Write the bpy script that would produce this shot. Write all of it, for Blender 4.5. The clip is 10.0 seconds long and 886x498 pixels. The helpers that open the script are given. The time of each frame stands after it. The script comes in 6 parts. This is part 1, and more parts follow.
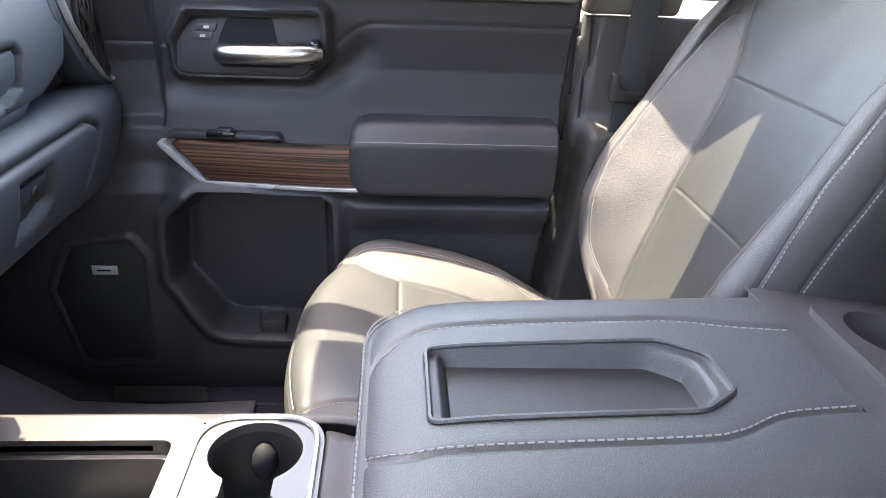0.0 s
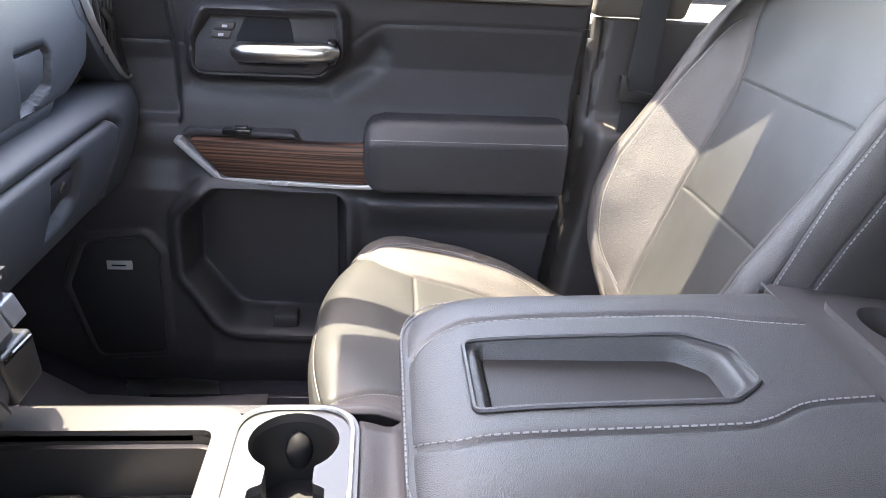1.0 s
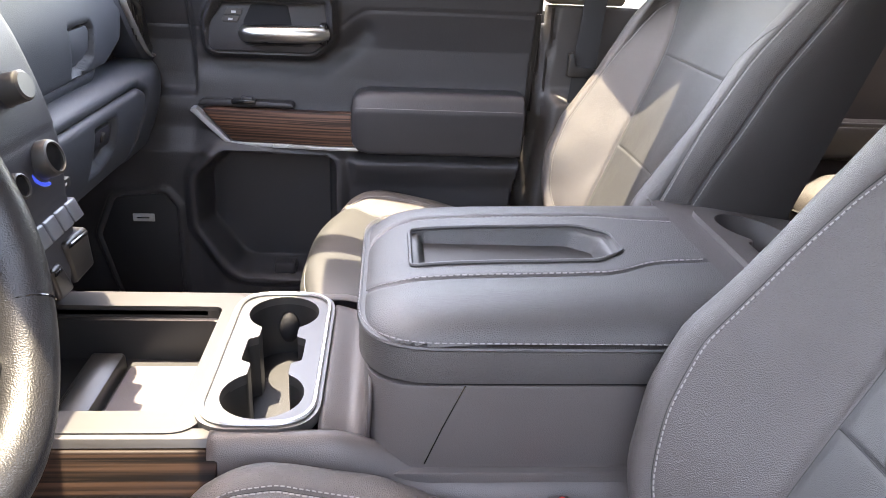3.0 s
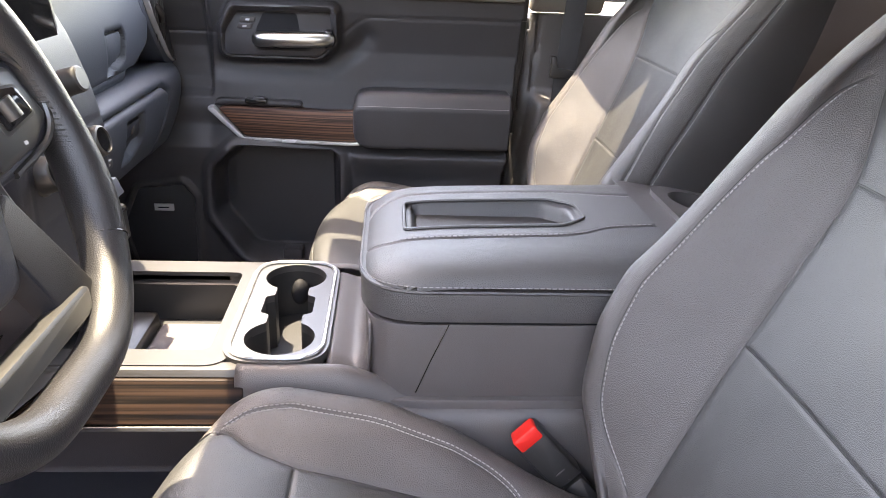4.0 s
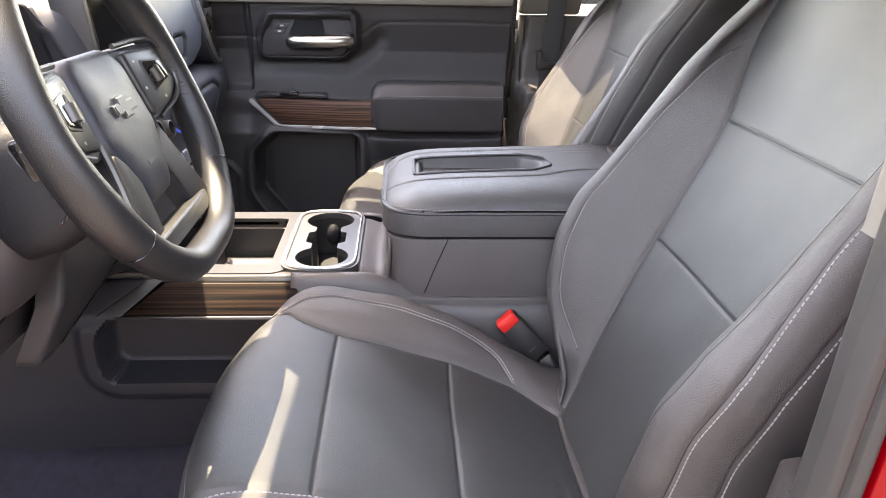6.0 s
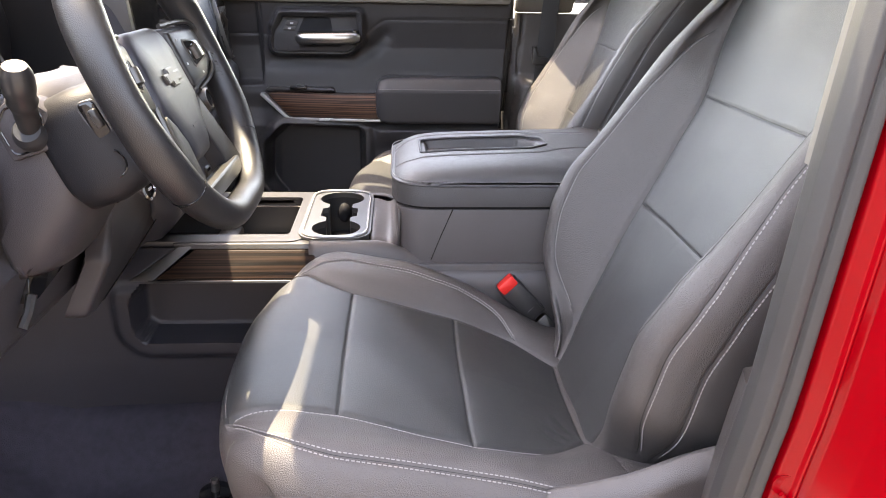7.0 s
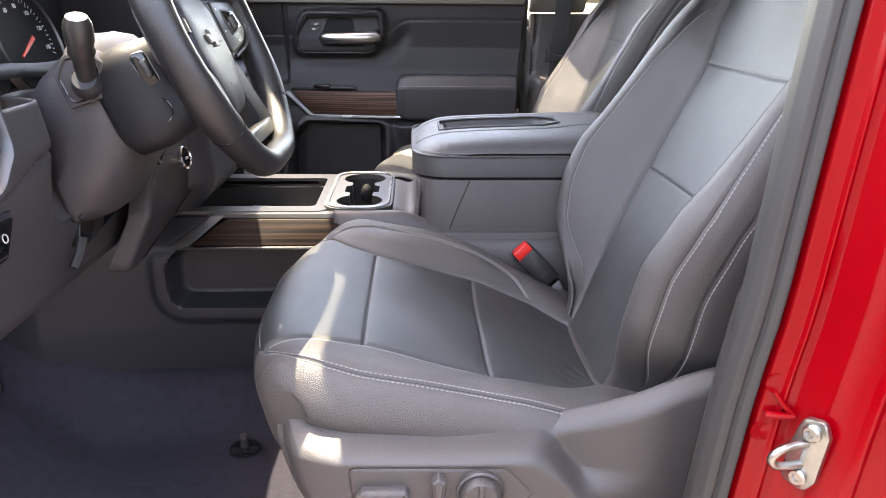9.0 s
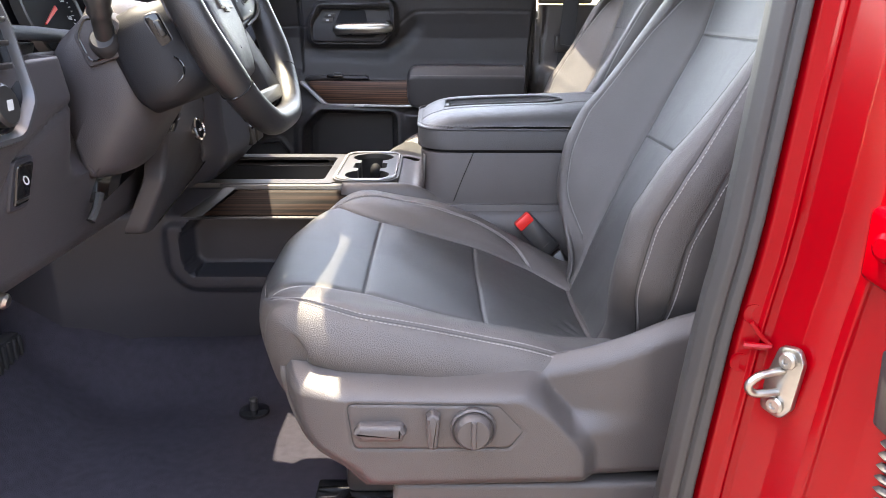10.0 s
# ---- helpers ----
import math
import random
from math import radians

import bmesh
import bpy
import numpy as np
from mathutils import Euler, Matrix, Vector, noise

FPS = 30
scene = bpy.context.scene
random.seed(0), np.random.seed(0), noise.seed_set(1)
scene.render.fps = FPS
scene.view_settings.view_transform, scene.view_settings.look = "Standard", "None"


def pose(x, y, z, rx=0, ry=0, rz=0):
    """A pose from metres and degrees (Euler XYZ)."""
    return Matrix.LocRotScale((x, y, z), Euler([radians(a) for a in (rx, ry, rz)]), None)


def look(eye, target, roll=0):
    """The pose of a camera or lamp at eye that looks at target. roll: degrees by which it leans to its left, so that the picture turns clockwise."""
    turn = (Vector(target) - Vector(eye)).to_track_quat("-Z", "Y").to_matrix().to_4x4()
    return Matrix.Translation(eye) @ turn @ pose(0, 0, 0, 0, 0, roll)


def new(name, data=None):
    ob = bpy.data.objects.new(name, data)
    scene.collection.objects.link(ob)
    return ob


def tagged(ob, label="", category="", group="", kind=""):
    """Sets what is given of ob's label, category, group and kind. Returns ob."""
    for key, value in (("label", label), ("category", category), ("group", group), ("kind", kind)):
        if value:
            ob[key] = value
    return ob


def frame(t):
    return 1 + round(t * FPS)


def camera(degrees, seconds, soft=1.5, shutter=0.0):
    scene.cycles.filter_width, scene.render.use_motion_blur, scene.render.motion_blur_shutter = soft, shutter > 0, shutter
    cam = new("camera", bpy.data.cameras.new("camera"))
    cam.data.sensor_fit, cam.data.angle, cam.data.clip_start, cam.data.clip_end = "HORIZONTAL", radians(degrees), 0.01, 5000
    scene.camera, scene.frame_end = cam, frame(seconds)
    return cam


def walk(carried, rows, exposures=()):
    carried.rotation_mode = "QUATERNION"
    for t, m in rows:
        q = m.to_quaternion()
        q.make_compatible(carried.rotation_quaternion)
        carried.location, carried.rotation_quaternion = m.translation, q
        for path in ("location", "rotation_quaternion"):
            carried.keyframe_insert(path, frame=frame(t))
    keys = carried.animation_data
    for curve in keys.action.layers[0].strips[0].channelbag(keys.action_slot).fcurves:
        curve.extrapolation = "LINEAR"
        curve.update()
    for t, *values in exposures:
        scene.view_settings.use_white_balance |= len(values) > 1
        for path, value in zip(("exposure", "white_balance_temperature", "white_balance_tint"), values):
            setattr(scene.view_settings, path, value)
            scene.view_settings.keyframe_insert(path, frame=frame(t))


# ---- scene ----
cam = camera(61.3, 10.0, soft=0.6)
PATH = [
    (0, (-0.094, -0.454, 0.796), (0.043, 1.376, 0.0), 2.4),
    (0.5, (-0.114, -0.464, 0.795), (0.048, 1.362, -0.003), 2.8),
    (1, (-0.138, -0.474, 0.805), (0.036, 1.349, 0.001), 3.1),
    (1.5, (-0.099, -0.524, 0.812), (0.073, 1.3, 0.011), 3.3),
    (2, (-0.071, -0.586, 0.805), (0.087, 1.243, 0.01), 3.2),
    (2.5, (-0.065, -0.642, 0.805), (0.083, 1.19, 0.017), 3.0),
    (3, (-0.091, -0.717, 0.795), (0.06, 1.117, 0.011), 2.8),
    (4.5, (-0.072, -0.928, 0.806), (0.064, 0.921, 0.057), 2.3),
    (5, (-0.044, -0.986, 0.8), (0.067, 0.866, 0.055), 1.8),
    (5.5, (-0.063, -1.076, 0.804), (0.041, 0.779, 0.063), 1.3),
    (6, (-0.086, -1.176, 0.807), (0.024, 0.683, 0.076), 1.2),
    (7.5, (-0.109, -1.318, 0.765), (0.015, 0.554, 0.073), 1.1),
    (8, (-0.108, -1.334, 0.751), (0.003, 0.545, 0.074), 0.9),
    (8.5, (-0.111, -1.362, 0.739), (-0.014, 0.524, 0.08), 0.8),
    (9, (-0.112, -1.387, 0.712), (-0.037, 0.507, 0.074), 0.5),
    (9.5, (-0.108, -1.42, 0.686), (-0.057, 0.48, 0.064), 0.3),
    (10, (-0.087, -1.445, 0.656), (-0.063, 0.46, 0.047), 0.2),
]
walk(cam, [(t, look(eye, target, roll)) for t, eye, target, roll in PATH], ((0, 4.76, 9000, 15), (2.5, 4.72, 9700, 19), (4.5, 4.65, 10300, 19), (6, 4.5, 10500, 19.5), (8, 4.35, 10000, 18.5), (10, 4.35, 9500, 17)))

# ---- world and light ----
world = bpy.data.worlds.new("world")
scene.world = world
world.use_nodes = True
wn = world.node_tree
sky = wn.nodes.new("ShaderNodeTexSky")
sky.sky_type, sky.sun_disc = "NISHITA", False
SUN = Vector((-0.27, 0.21, 1.0)).normalized()
sky.sun_elevation = math.asin(SUN.z)
sky.sun_rotation = math.atan2(SUN.x, SUN.y)
wn.links.new(sky.outputs[0], wn.nodes["Background"].inputs[0])
wn.nodes["Background"].inputs[1].default_value = 0.15
sun = new("sun", bpy.data.lights.new("sun", "SUN"))
sun.data.energy, sun.data.angle, sun.data.color = 1.4, radians(0.5), (0.91, 1.0, 0.98)
sun.matrix_world = look(SUN * 20, (0, 0, 0))


# ---- materials ----
def material(name, base, rough=0.5, metal=0.0, coat=0.0, spec=0.5, vary=0.15, big=6.0, grain=0.0, grain_size=700.0, bump=0.0, kind="noise", stretch=(1, 1, 1)):
    """A surface with broad variation, and a fine grain that drives roughness and relief."""
    m = bpy.data.materials.new(name)
    m.use_nodes = True
    n, l = m.node_tree.nodes, m.node_tree.links
    b = n["Principled BSDF"]
    b.inputs["Metallic"].default_value = metal
    b.inputs["Coat Weight"].default_value = coat
    b.inputs["Coat Roughness"].default_value = 0.06
    b.inputs["Specular IOR Level"].default_value = spec
    co = n.new("ShaderNodeTexCoord")
    mp = n.new("ShaderNodeMapping")
    mp.inputs["Scale"].default_value = stretch
    l.new(co.outputs["Object"], mp.inputs["Vector"])
    broad = n.new("ShaderNodeTexNoise")
    broad.inputs["Scale"].default_value, broad.inputs["Detail"].default_value = big, 5
    l.new(mp.outputs[0], broad.inputs["Vector"])
    ramp = n.new("ShaderNodeValToRGB")
    e = ramp.color_ramp.elements
    e[0].position, e[1].position = 0.3, 0.7
    e[0].color = (*[c * (1 - vary) for c in base], 1)
    e[1].color = (*[min(1, c * (1 + vary)) for c in base], 1)
    l.new(broad.outputs["Fac"], ramp.inputs[0])
    l.new(ramp.outputs[0], b.inputs["Base Color"])
    rr = n.new("ShaderNodeMapRange")
    rr.inputs["To Min"].default_value, rr.inputs["To Max"].default_value = max(0.02, rough - 0.07), min(1, rough + 0.07)
    l.new(broad.outputs["Fac"], rr.inputs["Value"])
    l.new(rr.outputs[0], b.inputs["Roughness"])
    if bump:
        if kind == "voronoi":
            g = n.new("ShaderNodeTexVoronoi")
            g.feature = "SMOOTH_F1"
            out = g.outputs["Distance"]
        else:
            g = n.new("ShaderNodeTexNoise")
            g.inputs["Detail"].default_value = 3
            out = g.outputs["Fac"]
        g.inputs["Scale"].default_value = grain_size
        l.new(mp.outputs[0], g.inputs["Vector"])
        bp = n.new("ShaderNodeBump")
        bp.inputs["Strength"].default_value, bp.inputs["Distance"].default_value = bump, 0.001
        l.new(out, bp.inputs["Height"])
        l.new(bp.outputs[0], b.inputs["Normal"])
    return m


def wood_material(name, dark, light, spec=0.35):
    """Glossy open-pore wood with long streaks along x."""
    m = bpy.data.materials.new(name)
    m.use_nodes = True
    n, l = m.node_tree.nodes, m.node_tree.links
    b = n["Principled BSDF"]
    co = n.new("ShaderNodeTexCoord")
    mp = n.new("ShaderNodeMapping")
    mp.inputs["Scale"].default_value = (0.9, 5, 150)
    l.new(co.outputs["Object"], mp.inputs["Vector"])
    s = n.new("ShaderNodeTexNoise")
    s.inputs["Scale"].default_value, s.inputs["Detail"].default_value, s.inputs["Distortion"].default_value = 2.6, 3.5, 0.0
    l.new(mp.outputs[0], s.inputs["Vector"])
    r = n.new("ShaderNodeValToRGB")
    r.color_ramp.elements[0].position, r.color_ramp.elements[1].position = 0.42, 0.6
    r.color_ramp.elements[0].color, r.color_ramp.elements[1].color = (*dark, 1), (*light, 1)
    l.new(s.outputs["Fac"], r.inputs[0])
    l.new(r.outputs[0], b.inputs["Base Color"])
    b.inputs["Roughness"].default_value = 0.46
    b.inputs["Specular IOR Level"].default_value = spec
    bp = n.new("ShaderNodeBump")
    bp.inputs["Strength"].default_value, bp.inputs["Distance"].default_value = 0.25, 0.0006
    l.new(s.outputs["Fac"], bp.inputs["Height"])
    l.new(bp.outputs[0], b.inputs["Normal"])
    return m


LEATHER = material("leather", (0.06, 0.053, 0.0508), 0.47, spec=0.62, grain_size=1100, bump=0.8, kind="voronoi", vary=0.12)
INSERT = material("insert_leather", (0.0295, 0.0298, 0.0298), 0.43, spec=0.65, grain_size=1300, bump=0.4, kind="voronoi", vary=0.1)
# Darker than the leather; the shade beside the console is put into this tone.
FLANK = material("shaded_seat_flank", (0.045, 0.041, 0.04), 0.5, grain_size=1500, bump=0.35, kind="voronoi", vary=0.1)
LIDSKIN = material("lid_vinyl", (0.05, 0.0475, 0.0475), 0.42, spec=0.62, grain_size=1000, bump=0.6, kind="voronoi", vary=0.1)
PLASTIC = material("grained_plastic", (0.052, 0.046, 0.045), 0.46, grain_size=1100, bump=0.35, kind="voronoi", vary=0.1)
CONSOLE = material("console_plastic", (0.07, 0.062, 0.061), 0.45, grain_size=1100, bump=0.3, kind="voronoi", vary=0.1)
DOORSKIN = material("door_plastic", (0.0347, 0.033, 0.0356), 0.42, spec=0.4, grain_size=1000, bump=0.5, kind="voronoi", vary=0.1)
# Dash plastic in a darker copy, with the console sides' shade in its colour.
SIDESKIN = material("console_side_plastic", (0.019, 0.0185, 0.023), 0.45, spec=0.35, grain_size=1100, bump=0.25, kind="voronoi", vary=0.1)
DASHSKIN = material("dash_plastic", (0.027, 0.0275, 0.035), 0.45, spec=0.4, grain_size=1100, bump=0.25, kind="voronoi", vary=0.1)
WHEEL = material("wheel_leather", (0.015, 0.0142, 0.0148), 0.36, grain_size=1100, bump=0.3, kind="voronoi", vary=0.12)
# Tone of the added wall, set by how much light it bounces back.
YARD = material("bounce_wall_render", (0.235, 0.202, 0.19), 0.9, grain_size=40, bump=0.3, vary=0.12, big=2)
PAD = material("dash_pad", (0.046, 0.052, 0.062), 0.52, spec=0.35, grain_size=900, bump=0.3, kind="voronoi", vary=0.1)
DIAL = material("matt_black", (0.012, 0.012, 0.014), 0.7, spec=0.15, vary=0.05)
BLUE = material("blue_light_ring", (0.01, 0.03, 0.5), 0.3, vary=0.02)
BLUE.node_tree.nodes["Principled BSDF"].inputs["Emission Color"].default_value = (0.03, 0.12, 1, 1)
BLUE.node_tree.nodes["Principled BSDF"].inputs["Emission Strength"].default_value = 0.03
KNEE = material("knee_panel_plastic", (0.044, 0.0405, 0.044), 0.45, spec=0.4, grain_size=1100, bump=0.25, kind="voronoi", vary=0.1)
TRAYMAT = material("tray_rubber", (0.03, 0.027, 0.0265), 0.55, spec=0.4, grain_size=900, bump=0.3, kind="voronoi", vary=0.1)
RAIL = material("satin_silver_rail", (0.056, 0.0535, 0.0525), 0.46, metal=0.45, vary=0.06)
PALEBADGE = material("pale_silver_badge", (0.5, 0.5, 0.52), 0.4, metal=0.2, vary=0.03)
# Pale bluish tone carries the sky's reflection on the toggle keys.
TOGGLE = material("sky_sheen_key", (0.16, 0.17, 0.19), 0.3, metal=0.3, vary=0.05)
PLATE = material("grey_satin_silver", (0.108, 0.1058, 0.103), 0.4, metal=0.7, vary=0.05)
DARKSATIN = material("dark_satin_silver", (0.085, 0.087, 0.093), 0.36, metal=0.6, vary=0.05)
SHROUD = material("column_black_plastic", (0.009, 0.009, 0.011), 0.55, spec=0.3, grain_size=1100, bump=0.2, kind="voronoi", vary=0.1)
SMOOTH = material("smooth_black_plastic", (0.022, 0.021, 0.021), 0.35, vary=0.1)
SOFT = material("soft_rubber", (0.013, 0.013, 0.015), 0.65, grain_size=600, bump=0.2)
SATIN = material("satin_silver", (0.088, 0.0855, 0.083), 0.4, metal=0.8, vary=0.05)
CHROME = material("chrome", (0.82, 0.82, 0.82), 0.1, metal=1.0, vary=0.03)
BRIGHT = material("bright_trim", (0.5, 0.5, 0.5), 0.25, metal=0.5, vary=0.03)
HANDLE = material("satin_chrome", (0.42, 0.42, 0.4), 0.3, metal=1.0, vary=0.05)
STEEL = material("zinc_steel", (0.36, 0.35, 0.33), 0.3, metal=1.0, vary=0.12, big=60)
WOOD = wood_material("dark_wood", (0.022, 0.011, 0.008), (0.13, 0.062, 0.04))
# Far darker than the door wood: shade on the sun-struck strip is in the colour.
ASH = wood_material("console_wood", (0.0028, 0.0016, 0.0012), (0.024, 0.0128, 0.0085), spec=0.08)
CARPET = material("carpet", (0.026, 0.0238, 0.031), 0.95, grain_size=700, bump=1.0, vary=0.16, big=70, spec=0.1)
PALE = material("pale_mat", (0.105, 0.097, 0.102), 0.8, vary=0.1, grain_size=300, bump=0.2)
RED = material("red_paint", (0.215, 0.0008, 0.0034), 0.18, coat=0.12, spec=0.15, vary=0.05)
SEAL = material("door_seal_rubber", (0.024, 0.0225, 0.022), 0.55, grain_size=900, bump=0.15, vary=0.1)
BEIGE = material("beige_trim", (0.14, 0.127, 0.11), 0.7, grain_size=700, bump=0.2, vary=0.05)
WEBBING = material("belt_webbing", (0.02, 0.02, 0.022), 0.75, grain_size=400, bump=0.6, stretch=(1, 1, 4))
THREAD = material("thread", (0.25, 0.235, 0.23), 0.7, vary=0.1)
DARKTHREAD = material("dark_thread", (0.02, 0.02, 0.02), 0.7, vary=0.1)
REDBTN = material("red_button", (0.75, 0.02, 0.015), 0.4, vary=0.05)
GLOSS = material("gloss_black", (0.008, 0.008, 0.009), 0.08, vary=0.05)
MARK = material("grey_marking", (0.45, 0.45, 0.45), 0.6, vary=0.05)
CONCRETE = material("concrete", (0.155, 0.139, 0.132), 0.9, grain_size=60, bump=0.3, vary=0.15, big=2)
TINT = material("tinted_glass", (0.01, 0.011, 0.012), 0.04, vary=0.02)
tint_nodes, tint_links = TINT.node_tree.nodes, TINT.node_tree.links
see_through = tint_nodes.new("ShaderNodeBsdfTransparent")
see_through.inputs[0].default_value = (0.2, 0.21, 0.22, 1)
tint_mix = tint_nodes.new("ShaderNodeMixShader")
tint_mix.inputs[0].default_value = 0.12
tint_links.new(see_through.outputs[0], tint_mix.inputs[1])
tint_links.new(tint_nodes["Principled BSDF"].outputs[0], tint_mix.inputs[2])
tint_links.new(tint_mix.outputs[0], tint_nodes["Material Output"].inputs[0])
HEADLINER = material("headliner", (0.4, 0.38, 0.34), 0.9, grain_size=500, bump=0.3)


# ---- mesh helpers ----
def thing(name, label, category, at=(0, 0, 0), group="", kind=""):
    ob = new(name)
    ob.location = at
    ob.empty_display_size = 0.05
    return tagged(ob, label, category, group, kind)


def finish(name, me, mat, parent=None, label="", smooth=True, angle=40):
    me.materials.append(mat)
    if smooth:
        me.shade_smooth()
        me.set_sharp_from_angle(angle=radians(angle))
    ob = new(name, me)
    if parent:
        ob.parent = parent
        ob.location = -Vector(world_of(parent))
    return tagged(ob, label)


def world_of(ob):
    p = Vector(ob.location)
    while ob.parent:
        ob = ob.parent
        p = p + Vector(ob.location)
    return p


def part(name, bm, mat, parent=None, label="", smooth=True, angle=40):
    bmesh.ops.recalc_face_normals(bm, faces=bm.faces)
    me = bpy.data.meshes.new(name)
    bm.to_mesh(me)
    bm.free()
    return finish(name, me, mat, parent, label, smooth, angle)


def pydata(name, verts, faces, mat, parent=None, label="", smooth=True, angle=40, thick=0.0):
    me = bpy.data.meshes.new(name)
    me.from_pydata([tuple(v) for v in verts], [], [tuple(f) for f in faces])
    me.update()
    ob = finish(name, me, mat, parent, label, smooth, angle)
    if thick:
        s = ob.modifiers.new("thickness", "SOLIDIFY")
        s.thickness, s.offset = thick, -1
    return ob


def spline(pts, n):
    """Catmull-Rom through pts, n samples, evenly in parameter."""
    p = np.array(pts, float)
    p = np.vstack([2 * p[0] - p[1], p, 2 * p[-1] - p[-2]])
    k = len(p) - 3
    out = []
    for s in np.linspace(0, k, n):
        i = min(int(s), k - 1)
        f = s - i
        a, b, c, d = p[i:i + 4]
        out.append(0.5 * (2 * b + (c - a) * f + (2 * a - 5 * b + 4 * c - d) * f * f + (3 * b - a - 3 * c + d) * f ** 3))
    return np.array(out)


def even(pts, n, closed=False):
    """The polyline resampled to n points at even lengths."""
    p = np.array(pts, float)
    if closed:
        p = np.vstack([p, p[:1]])
    d = np.r_[0, np.cumsum(np.linalg.norm(np.diff(p, axis=0), axis=1))]
    s = np.linspace(0, d[-1], n + 1)[:-1] if closed else np.linspace(0, d[-1], n)
    return np.stack([np.interp(s, d, p[:, i]) for i in range(p.shape[1])], 1)


def rounded(corners, r, n=6):
    """A polygon with rounded corners; r: one radius or one for each."""
    c = [np.array(p, float) for p in corners]
    rs = r if isinstance(r, (list, tuple)) else [r] * len(c)
    out = []
    for i, p in enumerate(c):
        a, b = c[i - 1] - p, c[(i + 1) % len(c)] - p
        la, lb = np.linalg.norm(a), np.linalg.norm(b)
        a, b = a / la, b / lb
        half = math.acos(max(-1, min(1, float(a @ b)))) / 2
        t = min(rs[i] / max(1e-6, math.tan(half)), la * 0.48, lb * 0.48)
        for k in range(n + 1):
            f = k / n
            out.append((1 - f) ** 2 * (p + a * t) + 2 * f * (1 - f) * p + f * f * (p + b * t))
    return np.array(out)


def rrect(x0, z0, x1, z1, r, n=6):
    return rounded([(x0, z0), (x1, z0), (x1, z1), (x0, z1)], r, n)


def sdf(A, B, poly):
    """Signed distance from the points to the polygon, negative inside."""
    p = np.array(poly, float)
    q = np.roll(p, -1, 0)
    d = np.full(A.shape, 1e9)
    inside = np.zeros(A.shape, bool)
    for (ax, ay), (bx, by) in zip(p, q):
        ex, ey = bx - ax, by - ay
        L = ex * ex + ey * ey
        if L < 1e-14:
            continue
        t = np.clip(((A - ax) * ex + (B - ay) * ey) / L, 0, 1)
        d = np.minimum(d, np.hypot(A - ax - t * ex, B - ay - t * ey))
        cross = ((ay > B) != (by > B)) & (A < ex * (B - ay) / (ey if abs(ey) > 1e-12 else 1e-12) + ax)
        inside ^= cross
    return np.where(inside, -d, d)


def line_d(A, B, pts):
    """Distance to an open polyline."""
    d = np.full(A.shape, 1e9)
    for (ax, ay), (bx, by) in zip(pts[:-1], pts[1:]):
        ex, ey = bx - ax, by - ay
        t = np.clip(((A - ax) * ex + (B - ay) * ey) / max(1e-12, ex * ex + ey * ey), 0, 1)
        d = np.minimum(d, np.hypot(A - ax - t * ex, B - ay - t * ey))
    return d


def step(d, w):
    """1 where d < -w/2, 0 where d > w/2, smooth between."""
    t = np.clip(0.5 - d / w, 0, 1)
    return t * t * (3 - 2 * t)


def groove(d, w=0.003):
    return np.exp(-(d / w) ** 2)


def field(name, place, a, b, stepsize, fn, mat, parent=None, label="", keep=None, thick=0.0, angle=50):
    """A sheet over a rectangle (a0, a1) x (b0, b1): place(A, B, fn(A, B)) gives x, y, z. keep(A, B) > 0 is cut away."""
    na, nb = max(2, int((a[1] - a[0]) / stepsize) + 1), max(2, int((b[1] - b[0]) / stepsize) + 1)
    A, B = np.meshgrid(np.linspace(*a, na), np.linspace(*b, nb), indexing="ij")
    X, Y, Z = place(A, B, fn(A, B))
    verts = np.stack([np.broadcast_to(q, A.shape).ravel() for q in (X, Y, Z)], 1)
    i = np.arange(na * nb).reshape(na, nb)
    f = np.stack([i[:-1, :-1], i[1:, :-1], i[1:, 1:], i[:-1, 1:]], -1)
    if keep is not None:
        K = keep(A, B)
        ok = (K[:-1, :-1] <= 0) & (K[1:, :-1] <= 0) & (K[1:, 1:] <= 0) & (K[:-1, 1:] <= 0)
        f = f[ok]
    f = f.reshape(-1, 4)
    used = np.unique(f)
    back = np.zeros(na * nb, int)
    back[used] = np.arange(len(used))
    return pydata(name, verts[used], back[f], mat, parent, label, angle=angle, thick=thick)


def grid_faces(nu, nv, close_u=False, close_v=False):
    i = np.arange(nu * nv).reshape(nu, nv)
    if close_u:
        i = np.vstack([i, i[:1]])
    if close_v:
        i = np.hstack([i, i[:, :1]])
    return np.stack([i[:-1, :-1], i[1:, :-1], i[1:, 1:], i[:-1, 1:]], -1).reshape(-1, 4)


def loft(name, rings, mat, parent=None, label="", caps=True, angle=40):
    """Skin over rings of equal count, each closed."""
    n, k = len(rings), len(rings[0])
    verts = np.vstack(rings)
    faces = [tuple(f) for f in grid_faces(n, k, close_v=True)]
    if caps:
        faces += [tuple(range(k))[::-1], tuple(range((n - 1) * k, n * k))]
    bm = bmesh.new()
    vs = [bm.verts.new(v) for v in verts]
    for f in faces:
        try:
            bm.faces.new([vs[j] for j in f])
        except ValueError:
            pass
    return part(name, bm, mat, parent, label, angle=angle)


